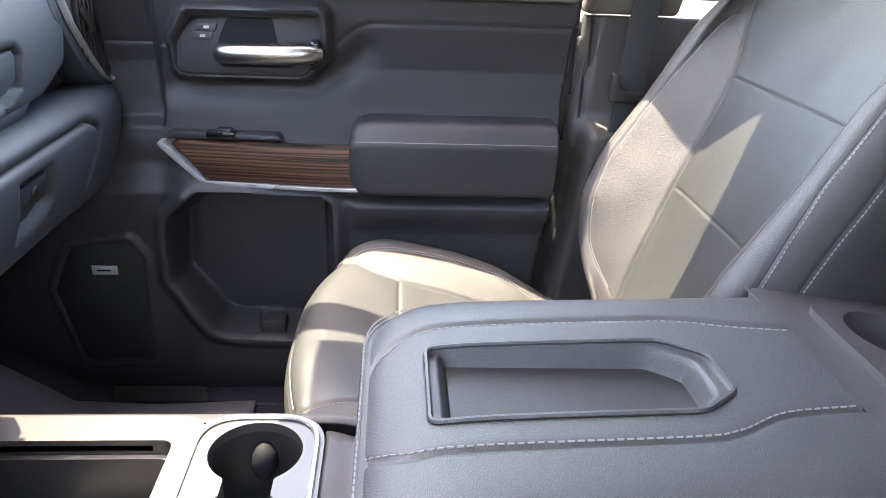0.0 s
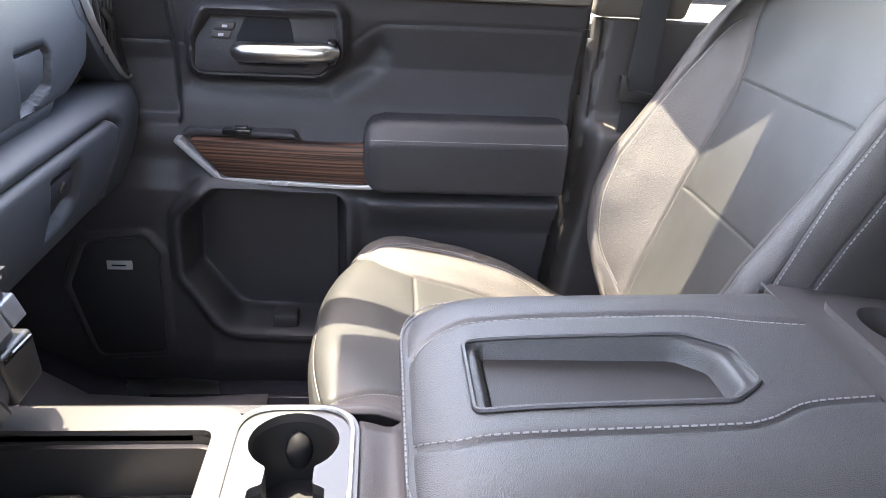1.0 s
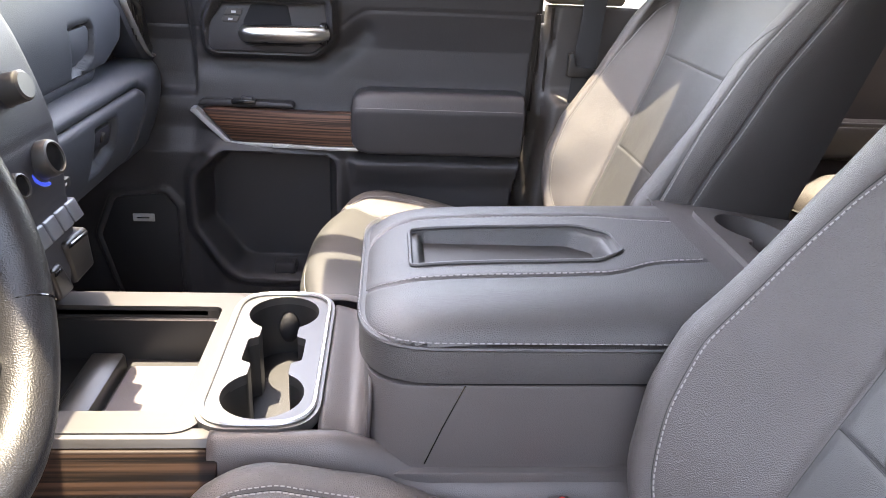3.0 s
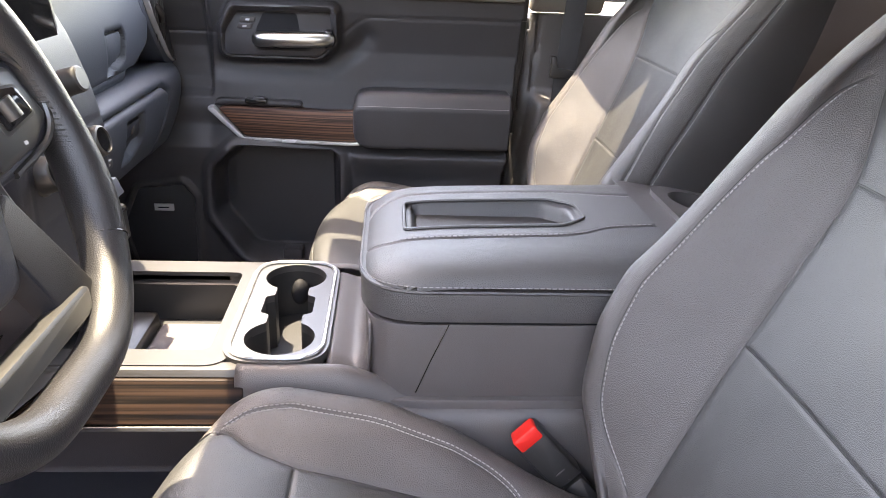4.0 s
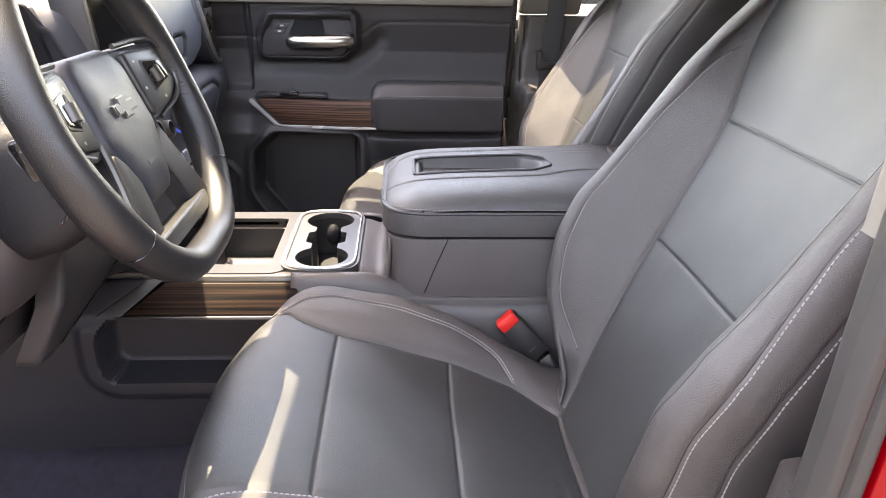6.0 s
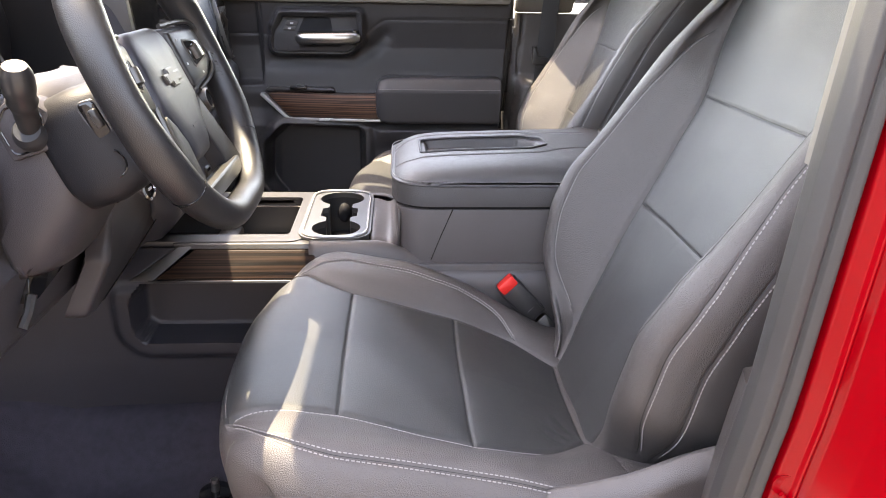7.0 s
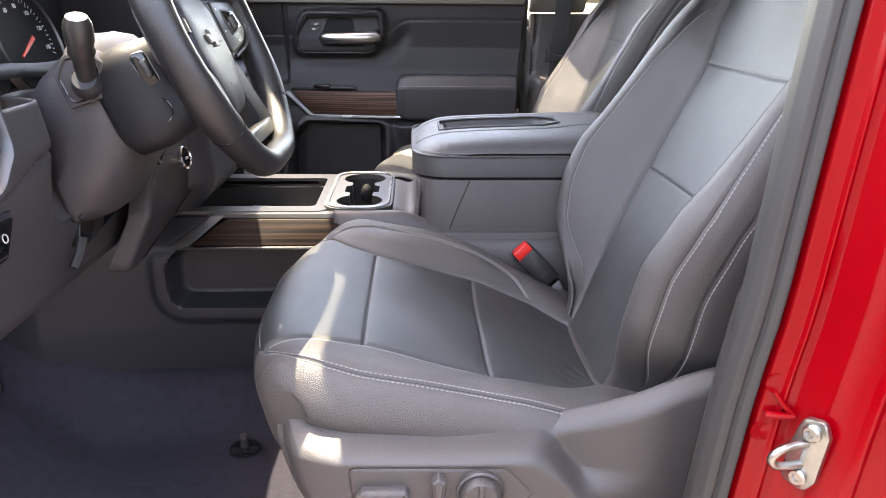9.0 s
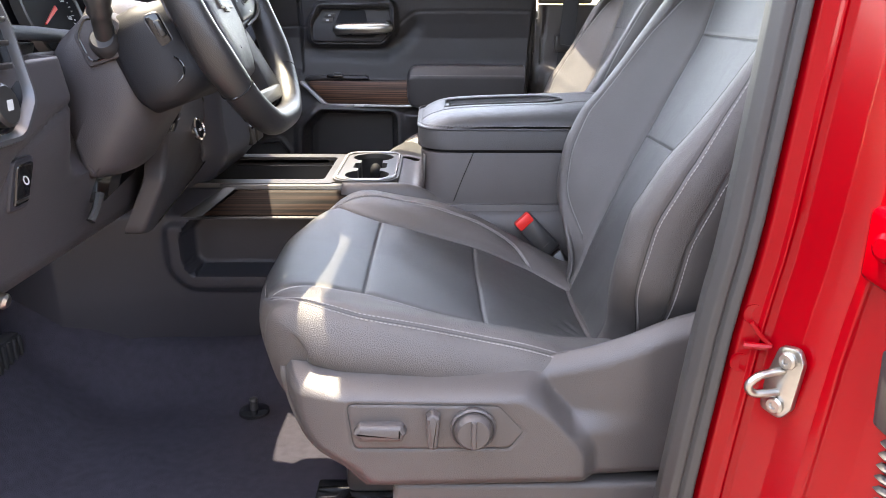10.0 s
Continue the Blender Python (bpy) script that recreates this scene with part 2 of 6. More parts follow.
def tube_rings(path, r, n=10, flat=1.0):
    p = np.array(path, float)
    rs = r if hasattr(r, "__len__") else [r] * len(p)
    rings = []
    up = None
    for i, q in enumerate(p):
        d = p[min(i + 1, len(p) - 1)] - p[max(i - 1, 0)]
        d = d / np.linalg.norm(d)
        if up is None:
            up = np.array((0, 0, 1.0)) if abs(d[2]) < 0.9 else np.array((1.0, 0, 0))
        s = np.cross(d, up)
        s = s / np.linalg.norm(s)
        up = np.cross(s, d)
        a = np.linspace(0, 2 * math.pi, n, endpoint=False)
        rings.append(q + rs[i] * (np.outer(np.cos(a), s) + flat * np.outer(np.sin(a), up)))
    return rings


def tube(name, path, r, mat, parent=None, label="", n=10, flat=1.0):
    return loft(name, tube_rings(path, r, n, flat), mat, parent, label)


def prism(name, outline, place, d0, d1, mat, parent=None, label="", bevel=0.0, seg=2, angle=40):
    """A slab over a 2D outline: place(a, b, d) gives its points; d1 is its front face, whose rim is bevelled."""
    o = np.array(outline, float)
    keep = [0]
    for i in range(1, len(o)):
        if np.linalg.norm(o[i] - o[keep[-1]]) > 1e-5 and (i < len(o) - 1 or np.linalg.norm(o[i] - o[0]) > 1e-5):
            keep.append(i)
    o = o[keep]
    n = len(o)
    c = o.mean(0)
    nxt, prv = np.roll(o, -1, 0), np.roll(o, 1, 0)
    t = nxt - prv
    nrm = np.stack([t[:, 1], -t[:, 0]], 1) / np.maximum(1e-9, np.linalg.norm(t, axis=1))[:, None]
    area = np.sum(o[:, 0] * nxt[:, 1] - nxt[:, 0] * o[:, 1])
    if area < 0:
        nrm = -nrm
    sgn = 1 if d1 > d0 else -1
    rings = [[place(a, b, d0) for a, b in o]]
    for k in range(seg + 1 if bevel else 1):
        f = (k / seg) * math.pi / 2 if bevel else 0
        off = o - nrm * bevel * (1 - math.cos(f))
        rings.append([place(a, b, d1 - sgn * bevel * (1 - math.sin(f))) for a, b in off])
    return loft(name, [np.array(r, float) for r in rings], mat, parent, label, angle=angle)


def plate(name, outer, holes, place, top, depth, mat, parent=None, label=""):
    """A flat plate with openings through it."""
    bm = bmesh.new()
    loops = []
    for o in (outer, *holes):
        vs = [bm.verts.new(place(a, b, top)) for a, b in o]
        loops.append(vs)
        for v, w in zip(vs, vs[1:] + vs[:1]):
            bm.edges.new((v, w))
    bmesh.ops.triangle_fill(bm, use_beauty=True, use_dissolve=False, edges=bm.edges[:])
    for o, vs in zip((outer, *holes), loops):
        lo = [bm.verts.new(place(a, b, top - depth)) for a, b in o]
        n = len(vs)
        for i in range(n):
            bm.faces.new((vs[i], vs[(i + 1) % n], lo[(i + 1) % n], lo[i]))
    return part(name, bm, mat, parent, label, angle=35)


def box(name, lo, hi, mat, parent=None, label="", bevel=0.004, seg=2):
    bm = bmesh.new()
    bmesh.ops.create_cube(bm, size=1)
    lo, hi = Vector(lo), Vector(hi)
    for v in bm.verts:
        v.co = Vector([lo[i] + (v.co[i] + 0.5) * (hi[i] - lo[i]) for i in range(3)])
    if bevel:
        bmesh.ops.bevel(bm, geom=bm.edges[:], offset=bevel, segments=seg, profile=0.5, affect="EDGES")
    return part(name, bm, mat, parent, label)


def disc_rings(c, axis, profile, n=24):
    """Rings round an axis: profile is a list of (radius, along)."""
    c, axis = np.array(c, float), np.array(axis, float)
    axis = axis / np.linalg.norm(axis)
    s = np.cross(axis, (0, 0, 1.0)) if abs(axis[2]) < 0.9 else np.cross(axis, (1.0, 0, 0))
    s = s / np.linalg.norm(s)
    t = np.cross(axis, s)
    a = np.linspace(0, 2 * math.pi, n, endpoint=False)
    return [c + axis * h + r * (np.outer(np.cos(a), s) + np.outer(np.sin(a), t)) for r, h in profile]


def turned(name, c, axis, profile, mat, parent=None, label="", n=24, angle=35):
    return loft(name, disc_rings(c, axis, profile, n), mat, parent, label, angle=angle)


def dashes(points, normals, length=0.0048, gap=0.0024, r=0.0006):
    """Stitches along a line on a surface: vertices and faces of small six-sided dashes."""
    p, nn = np.array(points, float), np.array(normals, float)
    d = np.r_[0, np.cumsum(np.linalg.norm(np.diff(p, axis=0), axis=1))]
    verts, faces = [], []
    s = 0.0
    while s + length < d[-1]:
        e = [np.array([np.interp(q, d, p[:, i]) for i in range(3)]) for q in (s, s + length)]
        m = np.array([np.interp(s, d, nn[:, i]) for i in range(3)])
        m = m / np.linalg.norm(m)
        w = np.cross(e[1] - e[0], m)
        w = w / max(1e-9, np.linalg.norm(w))
        k = len(verts)
        for q, inset in ((e[0], 0), (e[1], 0)):
            verts += [q - w * r - m * r, q - w * r * 0.7 + m * r, q + w * r * 0.7 + m * r, q + w * r - m * r]
        faces += [(k, k + 1, k + 5, k + 4), (k + 1, k + 2, k + 6, k + 5), (k + 2, k + 3, k + 7, k + 6), (k, k + 1, k + 2, k + 3), (k + 4, k + 5, k + 6, k + 7)]
        s += length + gap
    return verts, faces


def stitching(name, lines, mat, parent, length=0.0044, gap=0.0022, r=0.00055):
    V, F = [], []
    for pts, nrm in lines:
        v, f = dashes(pts, nrm, length, gap, r)
        F += [tuple(j + len(V) for j in q) for q in f]
        V += v
    ob = pydata(name, V, F, mat, parent, smooth=False)
    return tagged(ob, kind="stuff")


def write(text, size, m, mat, parent, name="marking"):
    c = bpy.data.curves.new(name, "FONT")
    c.body, c.size, c.align_x, c.align_y, c.extrude = text, size, "CENTER", "CENTER", 0.0003
    tmp = bpy.data.objects.new(name, c)
    me = bpy.data.meshes.new_from_object(tmp)
    bpy.data.objects.remove(tmp)
    me.transform(m)
    return finish(name, me, mat, parent, smooth=False)


# ---- front seats ----
def normals_of(P):
    du, dv = np.gradient(P, axis=0), np.gradient(P, axis=1)
    n = np.cross(dv, du)
    n = n / np.maximum(1e-9, np.linalg.norm(n, axis=2))[..., None]
    return n


def spine_fn(pts):
    c = even(spline(pts, 200), 400)

    def at(v):
        i = v * (len(c) - 1)
        j = min(int(i), len(c) - 2)
        p = c[j] + (c[j + 1] - c[j]) * (i - j)
        a, b = c[max(0, j - 8)], c[min(len(c) - 1, j + 9)]
        t = (b - a) / np.linalg.norm(b - a)
        return p, (-t[1], t[0])
    return at, c


def v_at(c, axis, value):
    """The spine's parameter where its last passage through the value lies."""
    d = c[:, axis] - value
    k = np.nonzero(d[:-1] * d[1:] <= 0)[0]
    return k[-1] / (len(c) - 1)


def half_section(keys, a):
    c = spline(np.array(keys, float), 160)
    return np.interp(a, c[:, 0], c[:, 1]), np.interp(a, c[:, 0], c[:, 2])


def columns(breaks, counts, crowd=0.25):
    """Section parameters from the far edge to the near one, crowded towards the seams."""
    out = [breaks[0]]
    for p, q, n in zip(breaks[:-1], breaks[1:], counts):
        t = np.arange(1, n + 1) / n
        out += list(p + (q - p) * ((1 - crowd) * t + crowd * (0.5 - 0.5 * np.cos(math.pi * t))))
    return np.array(out)


def padded(spine, keys, breaks, counts, rows, shift=None):
    """A padded surface: at each v the spine gives x, z and the normal, keys(v, side) the half section, breaks(v) the seams' parameters."""
    P = np.zeros((sum(counts) + 1, len(rows), 3))
    for j, v in enumerate(rows):
        (x, z), (nx, nz) = spine(v)
        u = columns(breaks(v), counts)
        y, o = np.zeros(len(u)), np.zeros(len(u))
        for s in (-1, 1):
            m = u * s >= 0
            yy, oo = half_section(keys(v, s), np.abs(u[m]))
            y[m], o[m] = yy * s, oo
        P[:, j, 0], P[:, j, 1], P[:, j, 2] = x + nx * o, y, z + nz * o
        if shift is not None:
            P[:, j, 0] += shift(v, y)
    for _ in range(14):
        P[:, 1:-1] = (P[:, :-2] + 2 * P[:, 1:-1] + P[:, 2:]) / 4
    return P


CUSHION_SPINE = [(-0.25, 0.195), (-0.266, 0.215), (-0.279, 0.245), (-0.287, 0.277), (-0.288, 0.303), (-0.28, 0.325), (-0.257, 0.339), (-0.224, 0.339), (-0.17, 0.325), (-0.02, 0.281), (0.06, 0.25), (0.13, 0.225), (0.2, 0.215)]
BACK_SPINE = [(0.075, 0.16), (0.115, 0.2), (0.142, 0.245), (0.187, 0.34), (0.251, 0.468), (0.327, 0.622), (0.385, 0.74), (0.435, 0.85), (0.468, 0.925), (0.492, 0.955), (0.53, 0.962)]


def cushion_surface():
    sp, c = spine_fn(CUSHION_SPINE)
    v1, v2, v3, vn = v_at(c, 0, -0.172), v_at(c, 0, -0.022), v_at(c, 0, 0.126), v_at(c, 0, -0.25)
    vl = v_at(c, 0, 0.067)
    rows = columns([0, v1, v2, v3, 1], (96, 62, 58, 34), 0.55)

    def keys(v, s):
        if s > 0:
            w = np.interp(v, [0, vn, 0.32, v1, v2, vl, v3, 1], [0.19, 0.186, 0.163, 0.148, 0.143, 0.136, 0.096, 0.09])
            hb = np.interp(v, [0, vn - 0.08, vn, v1, 0.52, v2, vl, v3, 1], [0, 0.0, 0.014, 0.026, 0.036, 0.036, 0.024, 0.018, 0.02])
        else:
            w = np.interp(v, [0, vn, 0.32, v1, v2, vl, v3, 1], [0.19, 0.186, 0.178, 0.172, 0.178, 0.15, 0.096, 0.09])
            hb = np.interp(v, [0, vn - 0.08, vn, v1, v2, v3, 1], [0, -0.002, 0.0, 0.006, 0.02, 0.04, 0.045])
        W = np.interp(v, [0, vn - 0.2, vn, v1, 0.5, v2, vl, v3, 1], [0.226, 0.24, 0.256, 0.263, 0.26, 0.244, 0.222, 0.216, 0.216] if s > 0 else [0.226, 0.24, 0.256, 0.263, 0.263, 0.263, 0.263, 0.263, 0.263])
        drop = np.interp(v, [0, vn - 0.1, v1, 1], [0.05, 0.055, 0.09, 0.10])
        return [(0, 0, -0.003), (0.3, w * 0.6, -0.001), (0.5, w, 0.001 + hb * 0.1), (0.62, w + (W - w) * 0.4, hb * 0.85), (0.74, W - 0.024, hb), (0.82, W - 0.005, hb - 0.02), (0.9, W + 0.001, hb - 0.055), (1, W - 0.018, -drop)]

    def breaks(v):
        f = np.interp(v, [0.22, 0.252, 0.275, 0.31, 0.363, 0.482, 0.567, 0.624, 0.695, 0.744, 0.77, 0.787, 0.8], [0.504, 0.504, 0.57, 0.63, 0.665, 0.668, 0.656, 0.653, 0.641, 0.611, 0.57, 0.51, 0.504])
        n = np.interp(v, [0.2, 0.224, 0.23, 0.242, 0.258, 0.279, 0.32, 0.37, 0.5, 0.75, 1], [0.504, 0.504, 0.525, 0.575, 0.66, 0.74, 0.763, 0.766, 0.768, 0.77, 0.77])
        return [-1, -n, -0.5, 0.5, f, 1]

    def shift(v, y):
        g = np.interp(v, [0, 0.12, 0.22, vn, 0.33, v1], [0.3, 0.7, 1, 0.9, 0.45, 0])
        return g * (-0.032 * np.clip(1 - ((y + 0.015) / 0.2) ** 2, 0, 1) + 0.04 * np.clip((y - 0.13) / 0.11, 0, 1.2) ** 2 + 0.02 * np.clip((-y - 0.17) / 0.09, 0, 1) ** 2)
    P = padded(sp, keys, breaks, (36, 44, 90, 44, 36), rows, shift)
    return P, rows, (v1, v2, v3, vn, vl)


def back_breaks(v):
    """The backrest's seams as section parameters."""
    f = np.interp(v, [0, 0.166, 0.18, 0.197, 0.225, 0.268, 0.332, 0.412, 0.476, 0.535, 0.591, 0.64, 0.654, 1], [0.424, 0.424, 0.455, 0.554, 0.619, 0.638, 0.648, 0.657, 0.66, 0.643, 0.6, 0.54, 0.45, 0.424])
    B = np.interp(v, [0.17, 0.21, 0.27, 0.38, 0.44, 0.5, 1], [0.83, 0.8, 0.8, 0.79, 0.765, 0.745, 0.74])
    C = np.interp(v, [0.2, 0.29, 0.46, 1], [0.884, 0.864, 0.838, 0.83])
    return [-1, -C, -B, -0.42, 0.42, f, C, 1]


def backrest_surface():
    bs, b = spine_fn(BACK_SPINE)
    z1, z2 = v_at(b, 1, 0.468), v_at(b, 1, 0.622)
    zb, zt = v_at(b, 1, 0.29), v_at(b, 1, 0.70)
    rows = columns([0, z1, z2, 1], (96, 58, 96), 0.6)

    def keys(v, s):
        z = np.interp(v, np.linspace(0, 1, len(b)), b[:, 1])
        w = np.interp(z, [0.2, 0.3, 0.468, 0.6, 0.63, 0.66, 0.69, 0.72, 0.78, 0.96], [0.10, 0.12, 0.14, 0.151, 0.16, 0.18, 0.204, 0.222, 0.224, 0.18])
        hb = np.interp(z, [0.2, 0.26, 0.30, 0.34, 0.40, 0.46, 0.5, 0.55, 0.6, 0.65, 0.7, 0.75, 0.82, 0.96], [0.0, 0.01, 0.044, 0.072, 0.093, 0.093, 0.083, 0.073, 0.066, 0.059, 0.044, 0.026, 0.008, 0.0])
        W = np.interp(z, [0.16, 0.26, 0.305, 0.34, 0.45, 0.6, 0.72, 0.85, 0.93, 0.965], [0.13, 0.165, 0.21, 0.24, 0.262, 0.26, 0.256, 0.243, 0.22, 0.19])
        k, m = (0.42, 0.62) if s > 0 else (0.38, 0.7)
        deep = np.interp(z, [0.2, 0.5, 0.9, 0.965], [0.09, 0.1, 0.075, 0.03])
        return [(0, 0, -0.004), (0.25, w * 0.55, -0.002), (0.42, w, 0.002 + 0.06 * hb), (0.55, w + (W - w) * k, hb * m), (0.66, W - 0.042, hb * 0.96), (0.73, W - 0.02, hb), (0.79, W - 0.004, hb - 0.016), (0.87, W + 0.004, hb * 0.6 - 0.03), (0.94, W, -0.045), (1, W - 0.012, -deep)]

    P = padded(bs, keys, back_breaks, (14, 30, 44, 80, 44, 30, 14), rows)
    return P, rows, (z1, z2, zb, zt)


def surface_piece(name, P, N, cols, rws, mat, parent):
    """One panel of a padded surface, with the whole surface's normals."""
    p, n = P[cols[0]:cols[1] + 1, rws[0]:rws[1] + 1], N[cols[0]:cols[1] + 1, rws[0]:rws[1] + 1]
    ob = pydata(name, p.reshape(-1, 3), grid_faces(p.shape[0], p.shape[1])[:, ::-1], mat, parent, angle=60)
    ob.data.normals_split_custom_set_from_vertices([tuple(q) for q in n.reshape(-1, 3)])
    return ob


def seam_distance(P, along, across):
    """Distance from each point to the seams: along = (column, first row, last row), across = (row, first column, last column)."""
    su = np.concatenate([np.zeros((1, P.shape[1])), np.cumsum(np.linalg.norm(np.diff(P, axis=0), axis=2), axis=0)])
    sv = np.concatenate([np.zeros((P.shape[0], 1)), np.cumsum(np.linalg.norm(np.diff(P, axis=1), axis=2), axis=1)], axis=1)
    D = np.full(P.shape[:2], 1.0)
    for c, r0, r1 in along:
        D[:, r0:r1 + 1] = np.minimum(D[:, r0:r1 + 1], np.abs(su - su[c])[:, r0:r1 + 1])
    for r, c0, c1 in across:
        D[c0:c1 + 1] = np.minimum(D[c0:c1 + 1], np.abs(sv - sv[:, r:r + 1])[c0:c1 + 1])
    return D, su


def beside(P, N, su, c, r0, r1, off, lift):
    """The line at a distance off from a column's seam, towards the next columns, lifted from the surface."""
    pts, nrm = [], []
    for j in range(r0, r1 + 1):
        s = su[c, j] + off
        pts.append([np.interp(s, su[:, j], P[:, j, k]) for k in range(3)])
        nrm.append([np.interp(s, su[:, j], N[:, j, k]) for k in range(3)])
    pts, nrm = np.array(pts), np.array(nrm)
    nrm = nrm / np.linalg.norm(nrm, axis=1)[:, None]
    return pts + nrm * lift, nrm


def front_seat(label, at, cushion_at, back_at, recline):
    """A bucket seat; both seats show the same side to the open door."""
    seat = thing("front_seat", label, "car seat", at, "front bucket seats")
    threads, seams = [], []

    # cushion
    P, rows, (v1, v2, v3, vn, vl) = cushion_surface()
    P = P + np.array(cushion_at)
    N = normals_of(P)

    def row(v):
        return int(np.argmin(np.abs(rows - v)))
    j1, j2, j3 = row(v1), row(v2), row(v3)
    A, B, C, D = 36, 80, 170, 214
    last = len(rows) - 1
    lead = row(0.213)
    along = [(C, row(0.25), j3), (B, row(0.225), j3), (D, row(0.252), row(0.787)), (A, row(0.226), last - 14)]
    across = [(j1, B, C), (j2, B, C), (j3, B, C), (lead, B, C)]
    dist, su = seam_distance(P, along, across)
    tail = [(C, D, j3, 14), (B, A, j3, 14)]
    for c0, c1, r0, n in tail:
        for f in np.linspace(0, 1, 24):
            q = P[int(c0 + (c1 - c0) * f), int(r0 + n * f)]
            dist = np.minimum(dist, np.linalg.norm(P - q, axis=2))
    deep = seam_distance(P, along[:2], [])[0]
    pillow = 0.0034 * (1 - np.exp(-dist / 0.02)) - 0.0018 * np.exp(-(dist / 0.0024) ** 2) - 0.0016 * np.exp(-(deep / 0.005) ** 2)
    crease = np.zeros(P.shape[:2])
    for c0, r0, c1, r1 in ((112, 30, 92, 12), (104, 38, 88, 20), (98, 44, 86, 30)):
        for f in np.linspace(0, 1, 16):
            q = P[int(c0 + (c1 - c0) * f), int(j3 - r0 * 0.5 + (r0 - r1) * 0.5 * f)]
            crease = np.maximum(crease, np.exp(-(np.linalg.norm(P - q, axis=2) / 0.005) ** 2) * math.sin(math.pi * (0.1 + 0.8 * f)))
    wave = 0.0011 * np.sin(P[..., 1] * 37 + P[..., 0] * 21) * np.cos(P[..., 0] * 33)
    Q = P + N * (pillow - 0.0016 * crease + wave)[..., None]
    M = normals_of(Q)
    for name, c, r, mat in (("cushion_front_panel", (B, C), (0, j1), INSERT), ("cushion_centre_panel", (B, C), (j1, j2), INSERT), ("cushion_rear_panel", (B, C), (j2, j3), INSERT), ("cushion_back_roll", (B, C), (j3, last), LEATHER), ("cushion_bolster", (A, B), (0, last), LEATHER), ("cushion_bolster", (C, D), (0, last), LEATHER), ("cushion_side", (0, A), (0, last), LEATHER), ("cushion_side", (D, 250), (0, last), LEATHER)):
        surface_piece(name, Q, M, c, r, mat, seat)
    for c, r0, r1 in along:
        seams.append(Q[c, r0:r1 + 1] - M[c, r0:r1 + 1] * 0.0004)
    for r, c0, c1 in across[:3]:
        seams.append(Q[c0:c1 + 1, r] - M[c0:c1 + 1, r] * 0.0004)
    for c0, c1, r0, n in tail:
        seams.append(np.array([Q[int(c0 + (c1 - c0) * f), int(r0 + n * f)] for f in np.linspace(0, 1, 24)]))
    for off in (-0.0035, 0.0035):
        threads.append(beside(Q, M, su, D, row(0.256), row(0.785), off, 0.0004))
        threads.append(beside(Q, M, su, A, row(0.23), last - 16, off, 0.0004))
    threads.append(beside(Q, M, su, B, row(0.235), row(0.77), -0.0045, 0.0004))
    threads.append((Q[B + 6:C - 18, lead] + M[B + 6:C - 18, lead] * 0.0005, M[B + 6:C - 18, lead]))

    # backrest
    P, rows, (z1, z2, zb, zt) = backrest_surface()
    turn = np.array(Matrix.Rotation(radians(-recline), 3, "Y"))
    hinge_at = np.array((0.14, 0, 0.25))
    P = (P - hinge_at) @ turn.T + hinge_at + np.array(back_at)
    N = normals_of(P)
    k1, k2 = row(z1), row(z2)
    cols = np.cumsum((0, 14, 30, 44, 80, 44, 30, 14))
    last = len(rows) - 1
    top = row(zt)
    along = [(cols[1], row(0.15), last), (cols[2], row(0.16), last - 10), (cols[3], 0, last - 14), (cols[4], 0, last - 14), (cols[5], row(0.18), top)]
    across = [(k1, cols[3], cols[4]), (k2, cols[3], cols[4])]
    dist, su = seam_distance(P, along, across)
    deep = seam_distance(P, along[2:4], [])[0]
    flat_d = seam_distance(P, along, [])[0]
    pillow = 0.0022 * (1 - np.exp(-flat_d / 0.02)) - 0.0014 * np.exp(-(dist / 0.0022) ** 2) - 0.0022 * np.exp(-(deep / 0.005) ** 2)
    wave = 0.001 * np.sin(P[..., 1] * 41 + P[..., 2] * 17) * np.cos(P[..., 2] * 29)
    Q = P + N * (pillow + wave)[..., None]
    M = normals_of(Q)
    for name, c, r, mat in (("backrest_lower_panel", (3, 4), (0, k1), INSERT), ("backrest_centre_panel", (3, 4), (k1, k2), INSERT), ("backrest_upper_panel", (3, 4), (k2, last), INSERT), ("backrest_bolster", (2, 3), (0, last), LEATHER), ("backrest_bolster", (4, 5), (0, last), LEATHER), ("backrest_side", (1, 2), (0, last), LEATHER), ("backrest_side", (5, 6), (0, last), LEATHER), ("backrest_flank", (0, 1), (0, last), FLANK), ("backrest_flank", (6, 7), (0, last), FLANK)):
        surface_piece(name, Q, M, (cols[c[0]], cols[c[1]]), r, mat, seat)
    for c, r0, r1 in along:
        seams.append(Q[c, r0:r1 + 1] - M[c, r0:r1 + 1] * 0.0004)
    for r, c0, c1 in across:
        seams.append(Q[c0:c1 + 1, r] - M[c0:c1 + 1, r] * 0.0004)
    threads.append(beside(Q, M, su, cols[5], row(0.185), top - 2, -0.0032, 0.0004))
    threads.append(beside(Q, M, su, cols[2], row(0.17), last - 12, -0.004, 0.0004))
    threads.append(beside(Q, M, su, cols[1], row(0.17), last - 6, -0.004, 0.0004))
    crest = np.interp(rows, [0.17, 0.26, 0.33, 0.5, 0.58, 0.63, zt], [0.6, 0.66, 0.69, 0.66, 0.66, 0.71, 0.735])
    line, nrm = [], []
    for j in range(row(0.18), top):
        u = columns(back_breaks(rows[j]), (14, 30, 44, 80, 44, 30, 14))
        line.append([np.interp(-crest[j], u, Q[:, j, k]) for k in range(3)])
        nrm.append([np.interp(-crest[j], u, M[:, j, k]) for k in range(3)])
    line, nrm = np.array(line), np.array(nrm)
    seams.append(line - nrm * 0.0003)
    threads.append((line + nrm * 0.0006 + np.array((0.003, 0.003, 0)), nrm))
